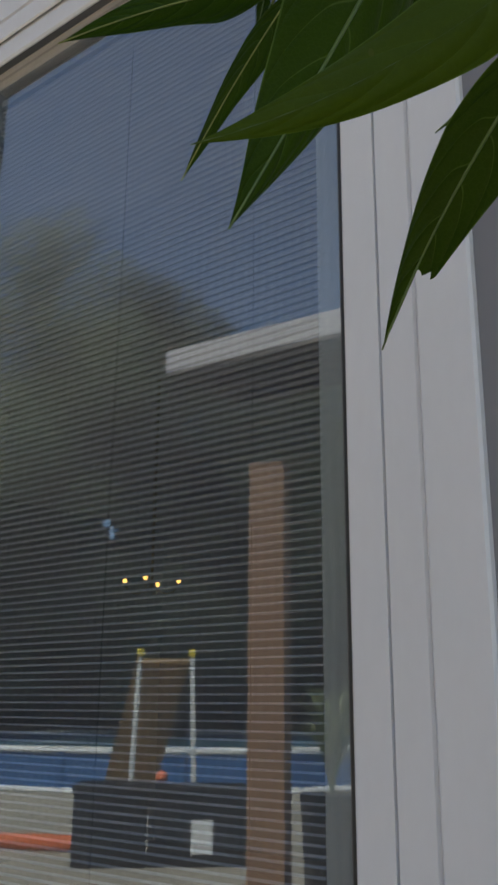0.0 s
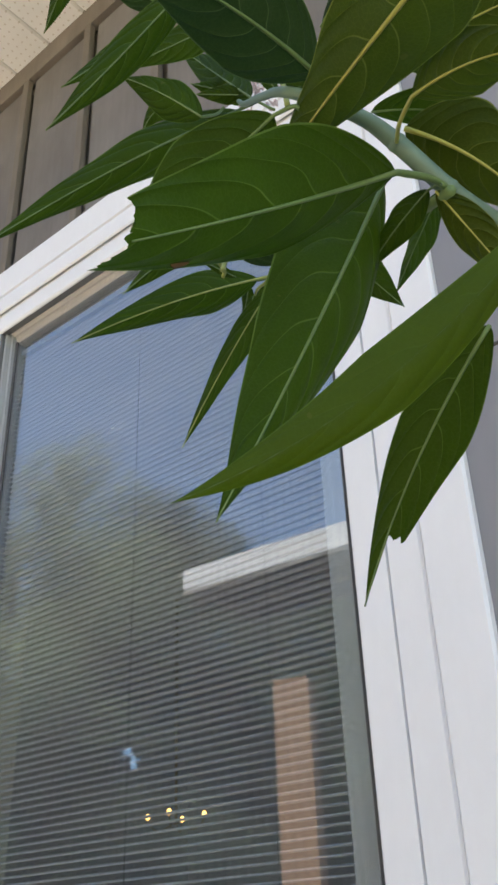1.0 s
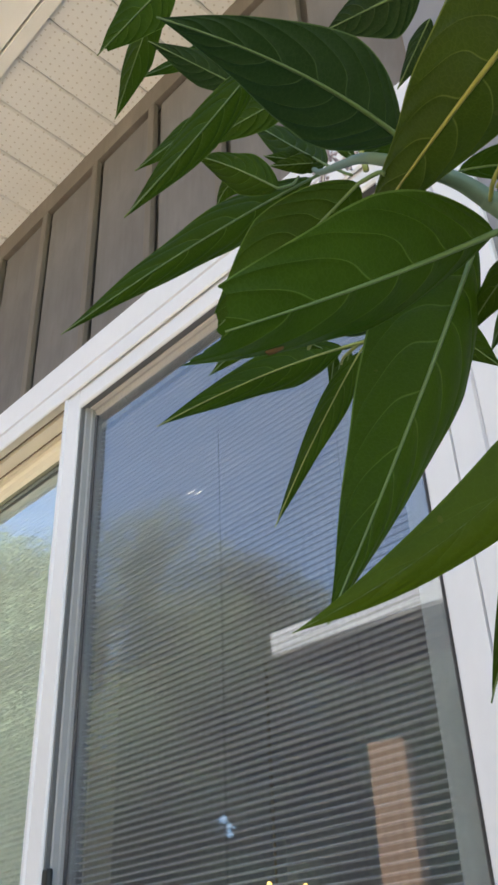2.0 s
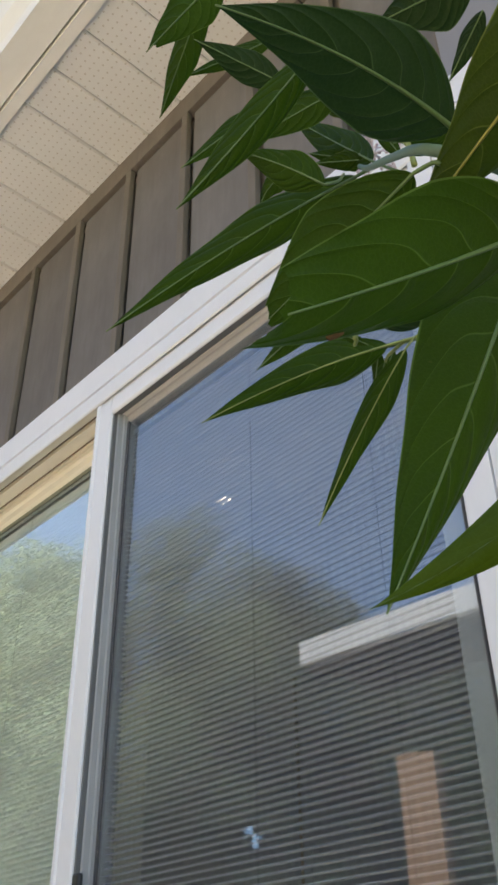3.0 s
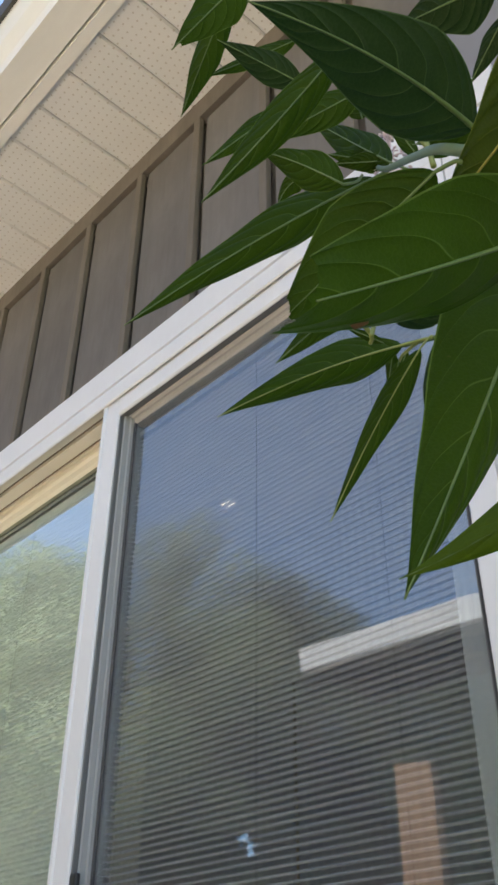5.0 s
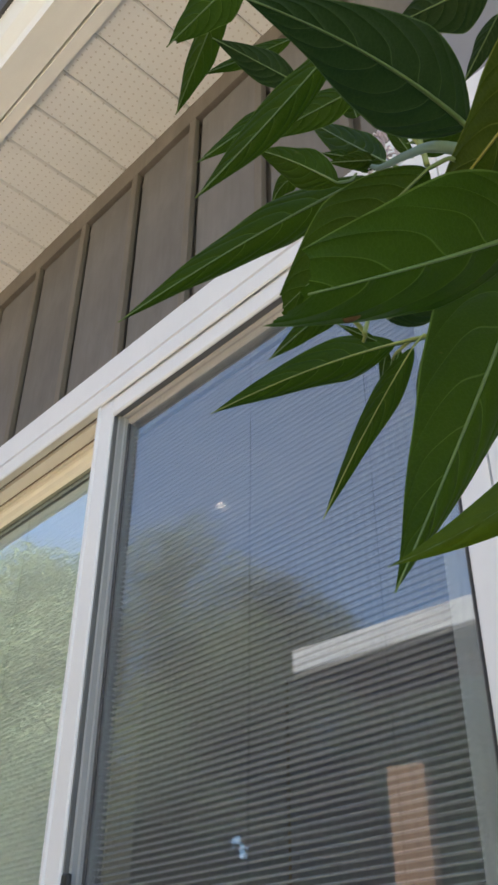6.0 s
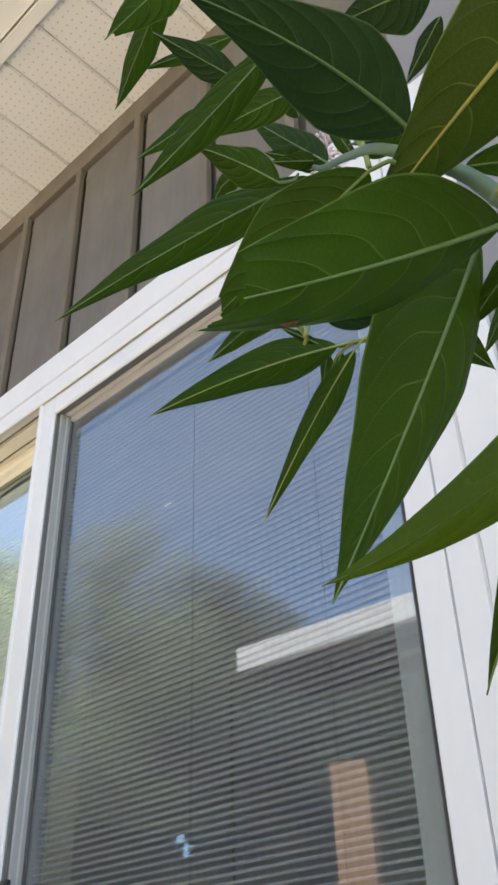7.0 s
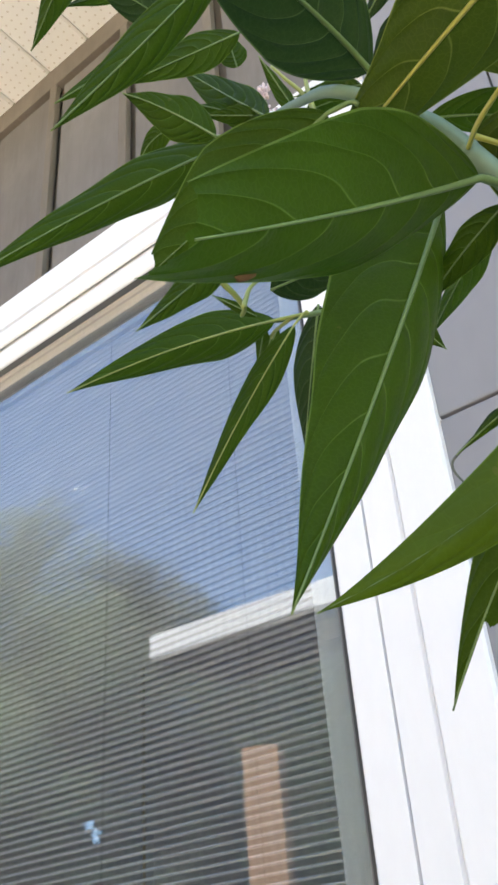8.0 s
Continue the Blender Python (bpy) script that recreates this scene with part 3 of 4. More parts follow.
def chandelier(at):
    thing = empty("chandelier", at)
    tagged(thing, "brass chandelier with small glowing candle bulbs", "chandelier")
    part("rod", tube([Vector((0, 0, 0)), Vector((0, 0, 2.44 - at[2]))], 0.006, 8), BRASS, thing)
    bm = bmesh.new()
    bmesh.ops.create_uvsphere(bm, u_segments=12, v_segments=8, radius=0.012)
    part("hub", bm, BRASS, thing, smooth=True)
    for k in range(4):
        a = 2 * math.pi * k / 4 + 0.55
        c, s = math.cos(a), math.sin(a)
        arm = part("arm", tube(smooth_line([(0, 0, 0), (c * 0.06, s * 0.06, -0.03), (c * 0.10, s * 0.10, -0.02), (c * 0.12, s * 0.12, 0.01)], 5), 0.003, 6), BRASS, thing, smooth=True)
        bm = bmesh.new()
        bmesh.ops.create_uvsphere(bm, u_segments=10, v_segments=8, radius=0.5, matrix=Matrix.Translation((c * 0.12, s * 0.12, 0.025)) @ Matrix.Diagonal((0.020, 0.020, 0.025, 1)))
        part("bulb", bm, BULB, arm, "warm glowing bulb", True)


chandelier((-2.325, 2.05, 1.478))


# ---- the milkweed ----
plant = empty("milkweed_plant", (0.52, -0.40, GROUND_Z))
tagged(plant, "tall green milkweed with long lance-shaped leaves, some chewed", "plant")
HOME = Matrix.Translation((-0.52, 0.40, -GROUND_Z))
leaf_count = [0]


def outline(u, widest):
    """Half width along a lance-shaped leaf, 0 to 1."""
    if u < widest:
        return math.sin(math.pi / 2 * u / widest) ** 0.65
    x = (u - widest) / (1 - widest)
    return (1 - x) ** 1.12 * (1 + 0.50 * x)


def leaf(base, tip, face, width, fold_a=12, fold_b=12, bow=(0, 0, 0), root=None, widest=0.38, torn=None, bitten=None, old=False, dark=False, plain=False, spot=None, rib=1.0, yellow=False, curl=None):
    """One leaf: base, tip, the way its underside faces, greatest width, how far each half folds away from that side, and how its middle bows."""
    leaf_count[0] += 1
    rng = random.Random(100 + leaf_count[0])
    base, tip, face, bow = Vector(base), Vector(tip), Vector(face), Vector(bow)
    NU, NV = (90, 18) if torn or bitten else (44, 8)
    length = (tip - base).length
    bm = bmesh.new()
    uv = bm.loops.layers.uv.new("UVMap")
    wave_n, wave_p, wave_a = rng.uniform(1.8, 3.2), rng.uniform(0, 6.28), 0.030 * width
    curl = rng.uniform(-0.10, 0.05) * length if curl is None else curl

    def spine(u):
        return base.lerp(tip, u) + bow * (4 * u * (1 - u)) + face * (curl * 0.25 * math.sin(math.pi * u))

    def frame_at(u):
        t = (spine(min(1, u + 0.02)) - spine(max(0, u - 0.02))).normalized()
        n = (face - t * face.dot(t)).normalized()
        return t, n, t.cross(n)

    def point(u, v):
        t, n, s = frame_at(u)
        w = width / 2 * outline(u, widest) * (1 + 0.012 * math.sin(13 * u + wave_p + (2 if v > 0 else 0)))
        f = radians(fold_a if v > 0 else fold_b)
        a = abs(v)
        bend = f * (0.45 + 0.75 * a)
        off = wave_a * a * a * math.sin(wave_n * 2 * math.pi * u + wave_p + (1.3 if v > 0 else 0)) * math.sin(math.pi * u)
        return spine(u) + s * (math.copysign(1, v) * w * a * math.cos(bend)) - n * (w * a * math.sin(bend) + off)

    def limit(v):
        """How far along the blade this line of it reaches before a chewed edge."""
        ragged = 0.020 * noise.noise(Vector((v * 4, leaf_count[0] * 3.1, 0))) + 0.008 * noise.noise(Vector((v * 15, leaf_count[0] * 1.7, 4)))
        if torn and v < -0.01:
            return torn + ragged
        if bitten:
            return min(0.93, bitten + ragged + (0.03 * (1 - v) if v > 0 else 0.03 - 0.05 * v))
        return 1.0

    grid, ends = {}, {j: limit(j / NV) for j in range(-NV, NV + 1)}
    for i in range(NU + 1):
        for j in range(-NV, NV + 1):
            grid[i, j] = bm.verts.new(point(min(i / NU, ends[j]), j / NV))
    for i in range(NU):
        for j in range(-NV, NV):
            if i / NU >= ends[j] and i / NU >= ends[j + 1]:
                continue
            f = bm.faces.new((grid[i, j], grid[i + 1, j], grid[i + 1, j + 1], grid[i, j + 1]))
            for loop, (a, b) in zip(f.loops, ((i, j), (i + 1, j), (i + 1, j + 1), (i, j + 1))):
                loop[uv].uv = (min(a / NU, ends[b]), b / NV)
    bmesh.ops.delete(bm, geom=[v for v in bm.verts if not v.link_faces], context="VERTS")
    bmesh.ops.remove_doubles(bm, verts=bm.verts, dist=1e-5)
    bmesh.ops.transform(bm, matrix=HOME, verts=bm.verts)
    blade = part("leaf", bm, LEAF_OLIVE if old else LEAF_DARK if dark else LEAF_PLAIN if plain else LEAF, plant, smooth=True)
    end = bitten + 0.022 if bitten else 1.0
    lift = -0.0001 if plain else 0.0003
    line = [spine(end * k / 16) + frame_at(end * k / 16)[1] * lift for k in range(17)]
    radii = [max(0.0001, 0.00025 * rib, (0.00078 - 0.00062 * (k / 16) ** 0.7) * rib * min(1.25, width / 0.026)) for k in range(17)]
    if root is not None:
        stalk = smooth_line([Vector(root), Vector(root).lerp(line[0], 0.5) + (line[0] - line[2]) * 0.32, line[0]], 4)[:-1]
        line, radii = stalk + line, [radii[0] * 1.15] * len(stalk) + radii
    bm = tube(line, radii, 7)
    bmesh.ops.transform(bm, matrix=HOME, verts=bm.verts)
    part("midrib", bm, RIB_YELLOW if old else RIB_LIME if yellow else RIB, blade, "pale raised midrib", True)
    if spot:
        bm = bmesh.new()
        bmesh.ops.create_icosphere(bm, subdivisions=2, radius=1)
        c = point(spot[0], spot[1])
        t, n, s = frame_at(spot[0])
        turn = Matrix((t, s, n)).transposed().to_4x4()
        for v in bm.verts:
            v.co *= 1 + 0.5 * noise.noise(v.co * 2.1)
        bmesh.ops.transform(bm, matrix=HOME @ Matrix.Translation(c) @ turn @ Matrix.Diagonal((0.0030, 0.0009, 0.0004, 1)), verts=bm.verts)
        part("withered_patch", bm, BROWN_SPOT, blade, "brown withered patch", True)


stem_line = smooth_line([(0.520, -0.400, GROUND_Z - 0.02), (0.522, -0.405, 0.20), (0.5182, -0.4431, 0.6886), (0.4951, -0.5020, 1.0090), (0.4641, -0.5619, 1.1173),
                         (0.4425, -0.5879, 1.1575), (0.4337, -0.6069, 1.1687), (0.4279, -0.6250, 1.1738), (0.4201, -0.6390, 1.1879), (0.4142, -0.6500, 1.1949),
                         (0.4004, -0.6651, 1.2030), (0.3834, -0.6572, 1.2221), (0.3533, -0.6292, 1.2681), (0.3323, -0.6083, 1.3081)], 6)
count = len(stem_line)
radii = [0.0050 - 0.0021 * min(1, k / 24) - 0.0015 * min(1, max(0, (k - 48) / 16)) - 0.0004 * max(0, (k - 64) / (count - 65)) for k in range(count)]
bm = tube(stem_line, radii, 12)
for q, r in (((0.4279, -0.6250, 1.1738), 0.0033), ((0.4201, -0.6390, 1.1879), 0.0032)):
    bmesh.ops.create_uvsphere(bm, u_segments=12, v_segments=8, radius=r, matrix=Matrix.Translation(q))
bmesh.ops.transform(bm, matrix=HOME, verts=bm.verts)
part("stem", bm, STEM, plant, "bluish green round stem", True)
twig_line = smooth_line([(0.4299, -0.6290, 1.1688), (0.3576, -0.5684, 1.2248), (0.3215, -0.5466, 1.2539), (0.3157, -0.5777, 1.2320)], 6)
bm = tube(twig_line, [0.0018 - 0.0008 * k / len(twig_line) for k in range(len(twig_line))], 8)
bmesh.ops.transform(bm, matrix=HOME, verts=bm.verts)
part("side_shoot", bm, RIB, plant, smooth=True)

leaf((0.4690, -0.6789, 1.0998), (0.4181, -0.7324, 1.0345), (0.83, -0.54, -0.10), 0.0128, 10, 22, (-0.0027, 0.0028, -0.0067), widest=0.5, plain=True, rib=0.3)
leaf((0.4367, -0.6381, 1.1108), (0.3712, -0.6062, 1.0614), (0.14, -0.85, -0.51), 0.0206, 10, 14, (-0.0017, -0.0024, 0.0014), torn=0.74)
leaf((0.4052, -0.6218, 1.1951), (0.3755, -0.6748, 1.0640), (0.83, -0.55, -0.11), 0.0430, 6, 40, (0.0005, 0.0006, -0.0003), root=(0.4201, -0.6491, 1.1659), widest=0.33, curl=0.0)
leaf((0.4241, -0.6508, 1.1634), (0.3919, -0.7528, 1.0832), (0.91, 0.06, -0.42), 0.0375, 2, 40, (-0.0007, 0.0007, -0.0015), root=(0.4289, -0.6280, 1.1708), widest=0.33, bitten=0.72, spot=(0.61, -0.78), curl=0.0)
leaf((0.3290, -0.6022, 1.3078), (0.2421, -0.6697, 1.2347), (0.70, -0.61, -0.37), 0.0250, 14, 46, (0.0012, -0.0011, 0.0024), root=(0.3372, -0.6022, 1.3061), widest=0.36, curl=0.0)
leaf((0.4001, -0.6738, 1.1856), (0.3433, -0.6808, 1.1613), (0.37, -0.56, -0.74), 0.0296, 14, 14, (0.0000, 0.0000, 0.0000), root=(0.4073, -0.6711, 1.1850), widest=0.45, bitten=0.88, rib=0.65)
leaf((0.3522, -0.6516, 1.1882), (0.3235, -0.6616, 1.1695), (0.51, -0.77, -0.37), 0.0105, 12, 12, (0.0000, 0.0000, 0.0000))
leaf((0.3158, -0.5776, 1.2322), (0.2668, -0.6382, 1.1898), (0.83, -0.50, -0.26), 0.0216, 10, 40, (0.0009, -0.0009, 0.0019), root=(0.3287, -0.5746, 1.2300), widest=0.3, yellow=True)
leaf((0.3227, -0.5757, 1.2270), (0.2706, -0.5785, 1.1646), (0.33, -0.91, -0.24), 0.0138, 8, 30, (-0.0003, -0.0013, 0.0009), root=(0.3287, -0.5746, 1.2300), widest=0.3, yellow=True)
leaf((0.3352, -0.6931, 1.3514), (0.2762, -0.6733, 1.3376), (0.38, -0.73, -0.57), 0.0144, 12, 30, (0.0000, 0.0000, 0.0000), widest=0.55)
leaf((0.3572, -0.7060, 1.3074), (0.3262, -0.7154, 1.2856), (0.58, -0.56, -0.59), 0.0184, 12, 12, (0.0000, 0.0000, 0.0000), torn=0.9)
leaf((0.3958, -0.7000, 1.2282), (0.3464, -0.7137, 1.1867), (0.76, -0.60, -0.26), 0.0135, 14, 40, (0.0006, 0.0007, 0.0000), root=(0.4007, -0.6870, 1.2341), widest=0.5)
leaf((0.3297, -0.6563, 1.3093), (0.2986, -0.6770, 1.2792), (0.47, -0.77, -0.43), 0.0121, 12, 12, (0.0000, 0.0000, 0.0000))
leaf((0.3297, -0.6482, 1.3293), (0.3151, -0.6853, 1.3395), (0.53, -0.41, -0.74), 0.0150, 12, 12, (0.0000, 0.0000, 0.0000), dark=True)
leaf((0.3309, -0.6531, 1.3563), (0.2941, -0.6744, 1.3475), (0.52, -0.71, -0.48), 0.0104, 12, 12, (0.0000, 0.0000, 0.0000))
leaf((0.3556, -0.6411, 1.3051), (0.3177, -0.6625, 1.2874), (0.59, -0.60, -0.55), 0.0150, 12, 12, (0.0000, 0.0000, -0.0000))
leaf((0.4081, -0.6611, 1.2081), (0.3997, -0.7449, 1.1871), (0.53, -0.04, -0.85), 0.0313, 10, 14, (0.0028, 0.0009, 0.0022), root=(0.4093, -0.6600, 1.1960), widest=0.34, dark=True)
leaf((0.4733, -0.7012, 1.1617), (0.3874, -0.6572, 1.1851), (-0.34, -0.59, -0.74), 0.0365, 8, 36, (-0.0008, -0.0011, 0.0006), widest=0.27, old=True)
leaf((0.4372, -0.6609, 1.1749), (0.4762, -0.6676, 1.1537), (-0.47, -0.53, -0.71), 0.0195, 20, 20, (0.0012, -0.0012, 0.0030), root=(0.4211, -0.6410, 1.1859), old=True)
leaf((0.4282, -0.6468, 1.2098), (0.4702, -0.6384, 1.2136), (0.17, -0.44, -0.88), 0.0266, 10, 10, (0.0006, -0.0006, 0.0014), old=True)
leaf((0.4121, -0.6369, 1.2099), (0.4528, -0.6127, 1.1876), (-0.24, -0.40, -0.89), 0.0139, 10, 10, (0.0012, -0.0013, 0.0030))
leaf((0.4211, -0.6339, 1.1978), (0.4476, -0.6038, 1.1626), (-0.17, -0.68, -0.71), 0.0319, 10, 20, (0.0025, -0.0001, 0.0029), old=True)
leaf((0.4249, -0.6280, 1.1728), (0.4375, -0.5990, 1.1376), (-0.11, -0.74, -0.66), 0.0140, 12, 12, (0.0000, 0.0000, -0.0000), old=True)
leaf((0.4219, -0.6260, 1.1768), (0.3918, -0.6163, 1.1679), (-0.10, -0.82, -0.56), 0.0115, 12, 20, (-0.0011, -0.0009, 0.0000), root=(0.4309, -0.6360, 1.1648))
leaf((0.4077, -0.5840, 1.2167), (0.3603, -0.5384, 1.2227), (-0.61, -0.55, -0.57), 0.0128, 12, 12, (0.0000, 0.0000, -0.0000))
leaf((0.3547, -0.5754, 1.2279), (0.3690, -0.5490, 1.2046), (0.19, -0.71, -0.68), 0.0185, 12, 12, (0.0000, 0.0000, -0.0000))
leaf((0.3490, -0.6296, 1.1911), (0.3849, -0.6172, 1.1969), (0.30, -0.51, -0.80), 0.0163, 12, 12, (0.0000, 0.0000, -0.0000), widest=0.3, dark=True)
leaf((0.3384, -0.6374, 1.2652), (0.3153, -0.6603, 1.2872), (0.22, -0.95, -0.21), 0.0177, 12, 25, (-0.0000, -0.0016, 0.0015), root=(0.3343, -0.6193, 1.2901))
leaf((0.3493, -0.6192, 1.2841), (0.3139, -0.6268, 1.3413), (0.37, -0.79, -0.48), 0.0173, 12, 12, (0.0000, 0.0000, -0.0000), root=(0.3602, -0.6182, 1.2690))
leaf((0.3014, -0.6165, 1.3233), (0.2814, -0.6167, 1.3173), (0.19, -0.75, -0.64), 0.0106, 12, 12, (-0.0008, -0.0022, 0.0013))
leaf((0.3272, -0.5912, 1.3261), (0.3154, -0.6063, 1.3302), (0.57, -0.60, -0.56), 0.0086, 12, 12, (0.0000, 0.0000, -0.0000))
leaf((0.4266, -0.6626, 1.2639), (0.3937, -0.6699, 1.2701), (0.03, -0.73, -0.68), 0.0230, 12, 12, (0.0000, 0.0000, 0.0000), dark=True)
leaf((0.4235, -0.6547, 1.2579), (0.4034, -0.6479, 1.2490), (-0.05, -0.84, -0.53), 0.0088, 12, 12, (0.0000, 0.0000, 0.0000), dark=True)
leaf((0.4154, -0.6387, 1.2589), (0.3963, -0.6329, 1.2479), (0.19, -0.69, -0.70), 0.0088, 12, 12, (0.0000, 0.0000, 0.0000), dark=True)
leaf((0.3373, -0.6142, 1.3011), (0.3245, -0.6293, 1.3042), (0.58, -0.61, -0.53), 0.0092, 12, 12, (0.0000, 0.0000, 0.0000))
leaf((0.3067, -0.5728, 1.2371), (0.2976, -0.5669, 1.2251), (0.18, -0.82, -0.54), 0.0062, 12, 12, (0.0000, 0.0000, 0.0000))
leaf((0.3145, -0.5406, 1.2659), (0.2831, -0.5161, 1.2159), (0.12, -0.86, -0.50), 0.0203, 12, 12, (0.0000, 0.0000, -0.0000), widest=0.45, dark=True)
leaf((0.2955, -0.5458, 1.2600), (0.2835, -0.5429, 1.2480), (0.23, -0.86, -0.45), 0.0063, 12, 12, (0.0000, 0.0000, -0.0000))
leaf((0.4033, -0.5582, 1.1666), (0.3682, -0.5606, 1.1537), (0.09, -0.99, -0.08), 0.0062, 12, 12, (0.0008, -0.0008, 0.0018))
leaf((0.3911, -0.5988, 1.2898), (0.4083, -0.6086, 1.3008), (0.30, -0.43, -0.85), 0.0098, 12, 12, (0.0000, 0.0000, -0.0000))
leaf((0.3663, -0.6201, 1.2720), (0.3862, -0.6129, 1.2739), (0.18, -0.24, -0.95), 0.0094, 12, 12, (0.0000, 0.0000, -0.0000))
leaf((0.3572, -0.6101, 1.2870), (0.3535, -0.6271, 1.3091), (0.70, -0.62, -0.35), 0.0073, 12, 12, (0.0000, 0.0000, -0.0000))


def shoot(points, radius, material, label):
    """A thin young stalk that tapers to its end."""
    line = smooth_line(points, 5)
    bm = tube(line, [radius * (1 - 0.45 * k / len(line)) for k in range(len(line))], 7)
    bmesh.ops.transform(bm, matrix=HOME, verts=bm.verts)
    part("shoot", bm, material, plant, label, True)


shoot([(0.3265, -0.6306, 1.2160), (0.3257, -0.6235, 1.2139), (0.3257, -0.6167, 1.2128), (0.3247, -0.6105, 1.2116), (0.3212, -0.6074, 1.2119)], 0.0013, RIB_LIME, "yellow-green young shoot")
shoot([(0.3300, -0.6178, 1.2035), (0.3301, -0.6161, 1.2089), (0.3304, -0.6142, 1.2141), (0.3318, -0.6113, 1.2189), (0.3330, -0.6076, 1.2228)], 0.0010, RIB_LIME, "yellow-green young shoot")
shoot([(0.3216, -0.5739, 1.2332), (0.3147, -0.5728, 1.2329), (0.3096, -0.5711, 1.2335), (0.3054, -0.5680, 1.2332)], 0.0009, RIB_LIME, "yellow-green young shoot")
shoot([(0.3728, -0.6271, 1.2533), (0.3726, -0.6280, 1.2615), (0.3723, -0.6285, 1.2691), (0.3719, -0.6284, 1.2759)], 0.0012, RIB_LIME, "yellow-green young shoot")
shoot([(0.3709, -0.6246, 1.2667), (0.3683, -0.6269, 1.2745), (0.3648, -0.6294, 1.2816), (0.3614, -0.6321, 1.2892)], 0.0009, RIB_LIME, "yellow-green young shoot")
shoot([(0.3435, -0.4152, 1.2586), (0.3350, -0.4180, 1.2544), (0.3269, -0.4204, 1.2501), (0.3161, -0.4224, 1.2428), (0.3111, -0.4226, 1.2385), (0.3103, -0.4194, 1.2339), (0.3123, -0.4141, 1.2292)], 0.0010, DRY, "grey withered curled leaf tip")
leaf((0.3257, -0.6046, 1.2109), (0.3164, -0.6174, 1.2180), (0.40, -0.70, -0.58), 0.0040)
leaf((0.3892, -0.6225, 1.2624), (0.3655, -0.6267, 1.2735), (0.20, -0.60, -0.76), 0.0080)
leaf((0.3106, -0.5747, 1.2278), (0.3039, -0.5723, 1.2189), (0.20, -0.85, -0.48), 0.0060)
leaf((0.3452, -0.6181, 1.2902), (0.3268, -0.6289, 1.2959), (0.30, -0.60, -0.74), 0.0085)
leaf((0.3461, -0.4158, 1.2616), (0.3216, -0.4214, 1.2466), (0.30, -0.80, -0.50), 0.0090, 30, 30, dark=True)
leaf((0.3440, -0.6280, 1.3103), (0.3444, -0.6338, 1.3269), (0.30, -0.60, -0.74), 0.0110)
leaf((0.3988, -0.6151, 1.2802), (0.4096, -0.6220, 1.2801), (0.30, -0.60, -0.74), 0.0110, dark=True)


def umbel(at, spread, number, seed):
    """A drooping head of small faded flowers on thin stalks."""
    rng, at = random.Random(seed), Vector(at)
    heart = at - Vector((0.0, -0.004, spread * 1.1))
    bm = bmesh.new()
    for _ in range(number):
        d = Vector((rng.gauss(0, 1), rng.gauss(0, 1), rng.gauss(0.6, 0.7))).normalized()
        q = heart + d * spread * rng.uniform(0.7, 1.1)
        tube(smooth_line([heart, heart.lerp(q, 0.5) + Vector((0, 0, 0.002)), q], 3), 0.0004, 5, bm)
        for k in range(5):
            a = 2 * math.pi * k / 5 + rng.random()
            side = d.orthogonal()
            side.rotate(Matrix.Rotation(a, 3, d))
            m = Matrix.Translation(q + side * 0.0016 - d * 0.0006) @ d.to_track_quat("Z", "Y").to_matrix().to_4x4() @ Matrix.Diagonal((0.0009, 0.0009, 0.0015, 1))
            bmesh.ops.create_icosphere(bm, subdivisions=1, radius=1, matrix=m)
    bmesh.ops.transform(bm, matrix=HOME, verts=bm.verts)
    part("flower_head", bm, PETAL, plant, "faded dusty pink flower head", True)


umbel((0.3293, -0.5931, 1.3470), 0.013, 18, 3)
umbel((0.3932, -0.5574, 1.3846), 0.018, 20, 4)


# ---- across the garden ----
cover = empty("patio_cover", (0, -3.3, GROUND_Z))
tagged(cover, "patio cover with white fascia board and shade-darkened ceiling", "patio cover")
CV = Matrix.Translation((0, 3.3, -GROUND_Z))


def cover_part(name, bm, material, label=""):
    bmesh.ops.rotate(bm, cent=(-2.2, -2.0, 0), matrix=Matrix.Rotation(radians(-5.4), 3, "Z"), verts=bm.verts)
    bmesh.ops.transform(bm, matrix=CV, verts=bm.verts)
    return part(name, bm, material, cover, label)


cover_part("fascia_board", block((-2.222, -2.02, 2.428), (0.3, -1.98, 2.536), 0.004), FASCIA_WHITE, "white fascia board")
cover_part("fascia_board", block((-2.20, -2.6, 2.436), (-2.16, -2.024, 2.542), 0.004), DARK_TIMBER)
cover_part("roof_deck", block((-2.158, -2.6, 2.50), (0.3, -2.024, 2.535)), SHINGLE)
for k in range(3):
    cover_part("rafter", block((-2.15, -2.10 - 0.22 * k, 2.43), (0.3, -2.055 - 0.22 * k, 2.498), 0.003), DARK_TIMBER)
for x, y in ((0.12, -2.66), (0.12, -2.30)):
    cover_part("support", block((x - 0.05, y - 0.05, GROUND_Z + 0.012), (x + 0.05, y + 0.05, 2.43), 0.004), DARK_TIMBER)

post = empty("timber_post", (-3.01, -3.81, GROUND_Z + 0.012))
tagged(post, "tall square post boxed in reddish brown planks", "post")
post.rotation_euler = (0, 0, radians(-25))
for dx in (-0.076, 0.0, 0.076):
    part("plank", block((dx - 0.0375, -0.115, 0.0), (dx + 0.0375, 0.115, 2.845), 0.004), TIMBER, post)

pool = empty("swimming_pool", (-13.6, -14.4, GROUND_Z))
tagged(pool, "round blue above-ground pool with white rails", "swimming pool")


def ring(radius, z, r, n=64):
    return tube([Vector((math.cos(a) * radius, math.sin(a) * radius, z)) for a in (2 * math.pi * k / n for k in range(n + 1))], r, 6)


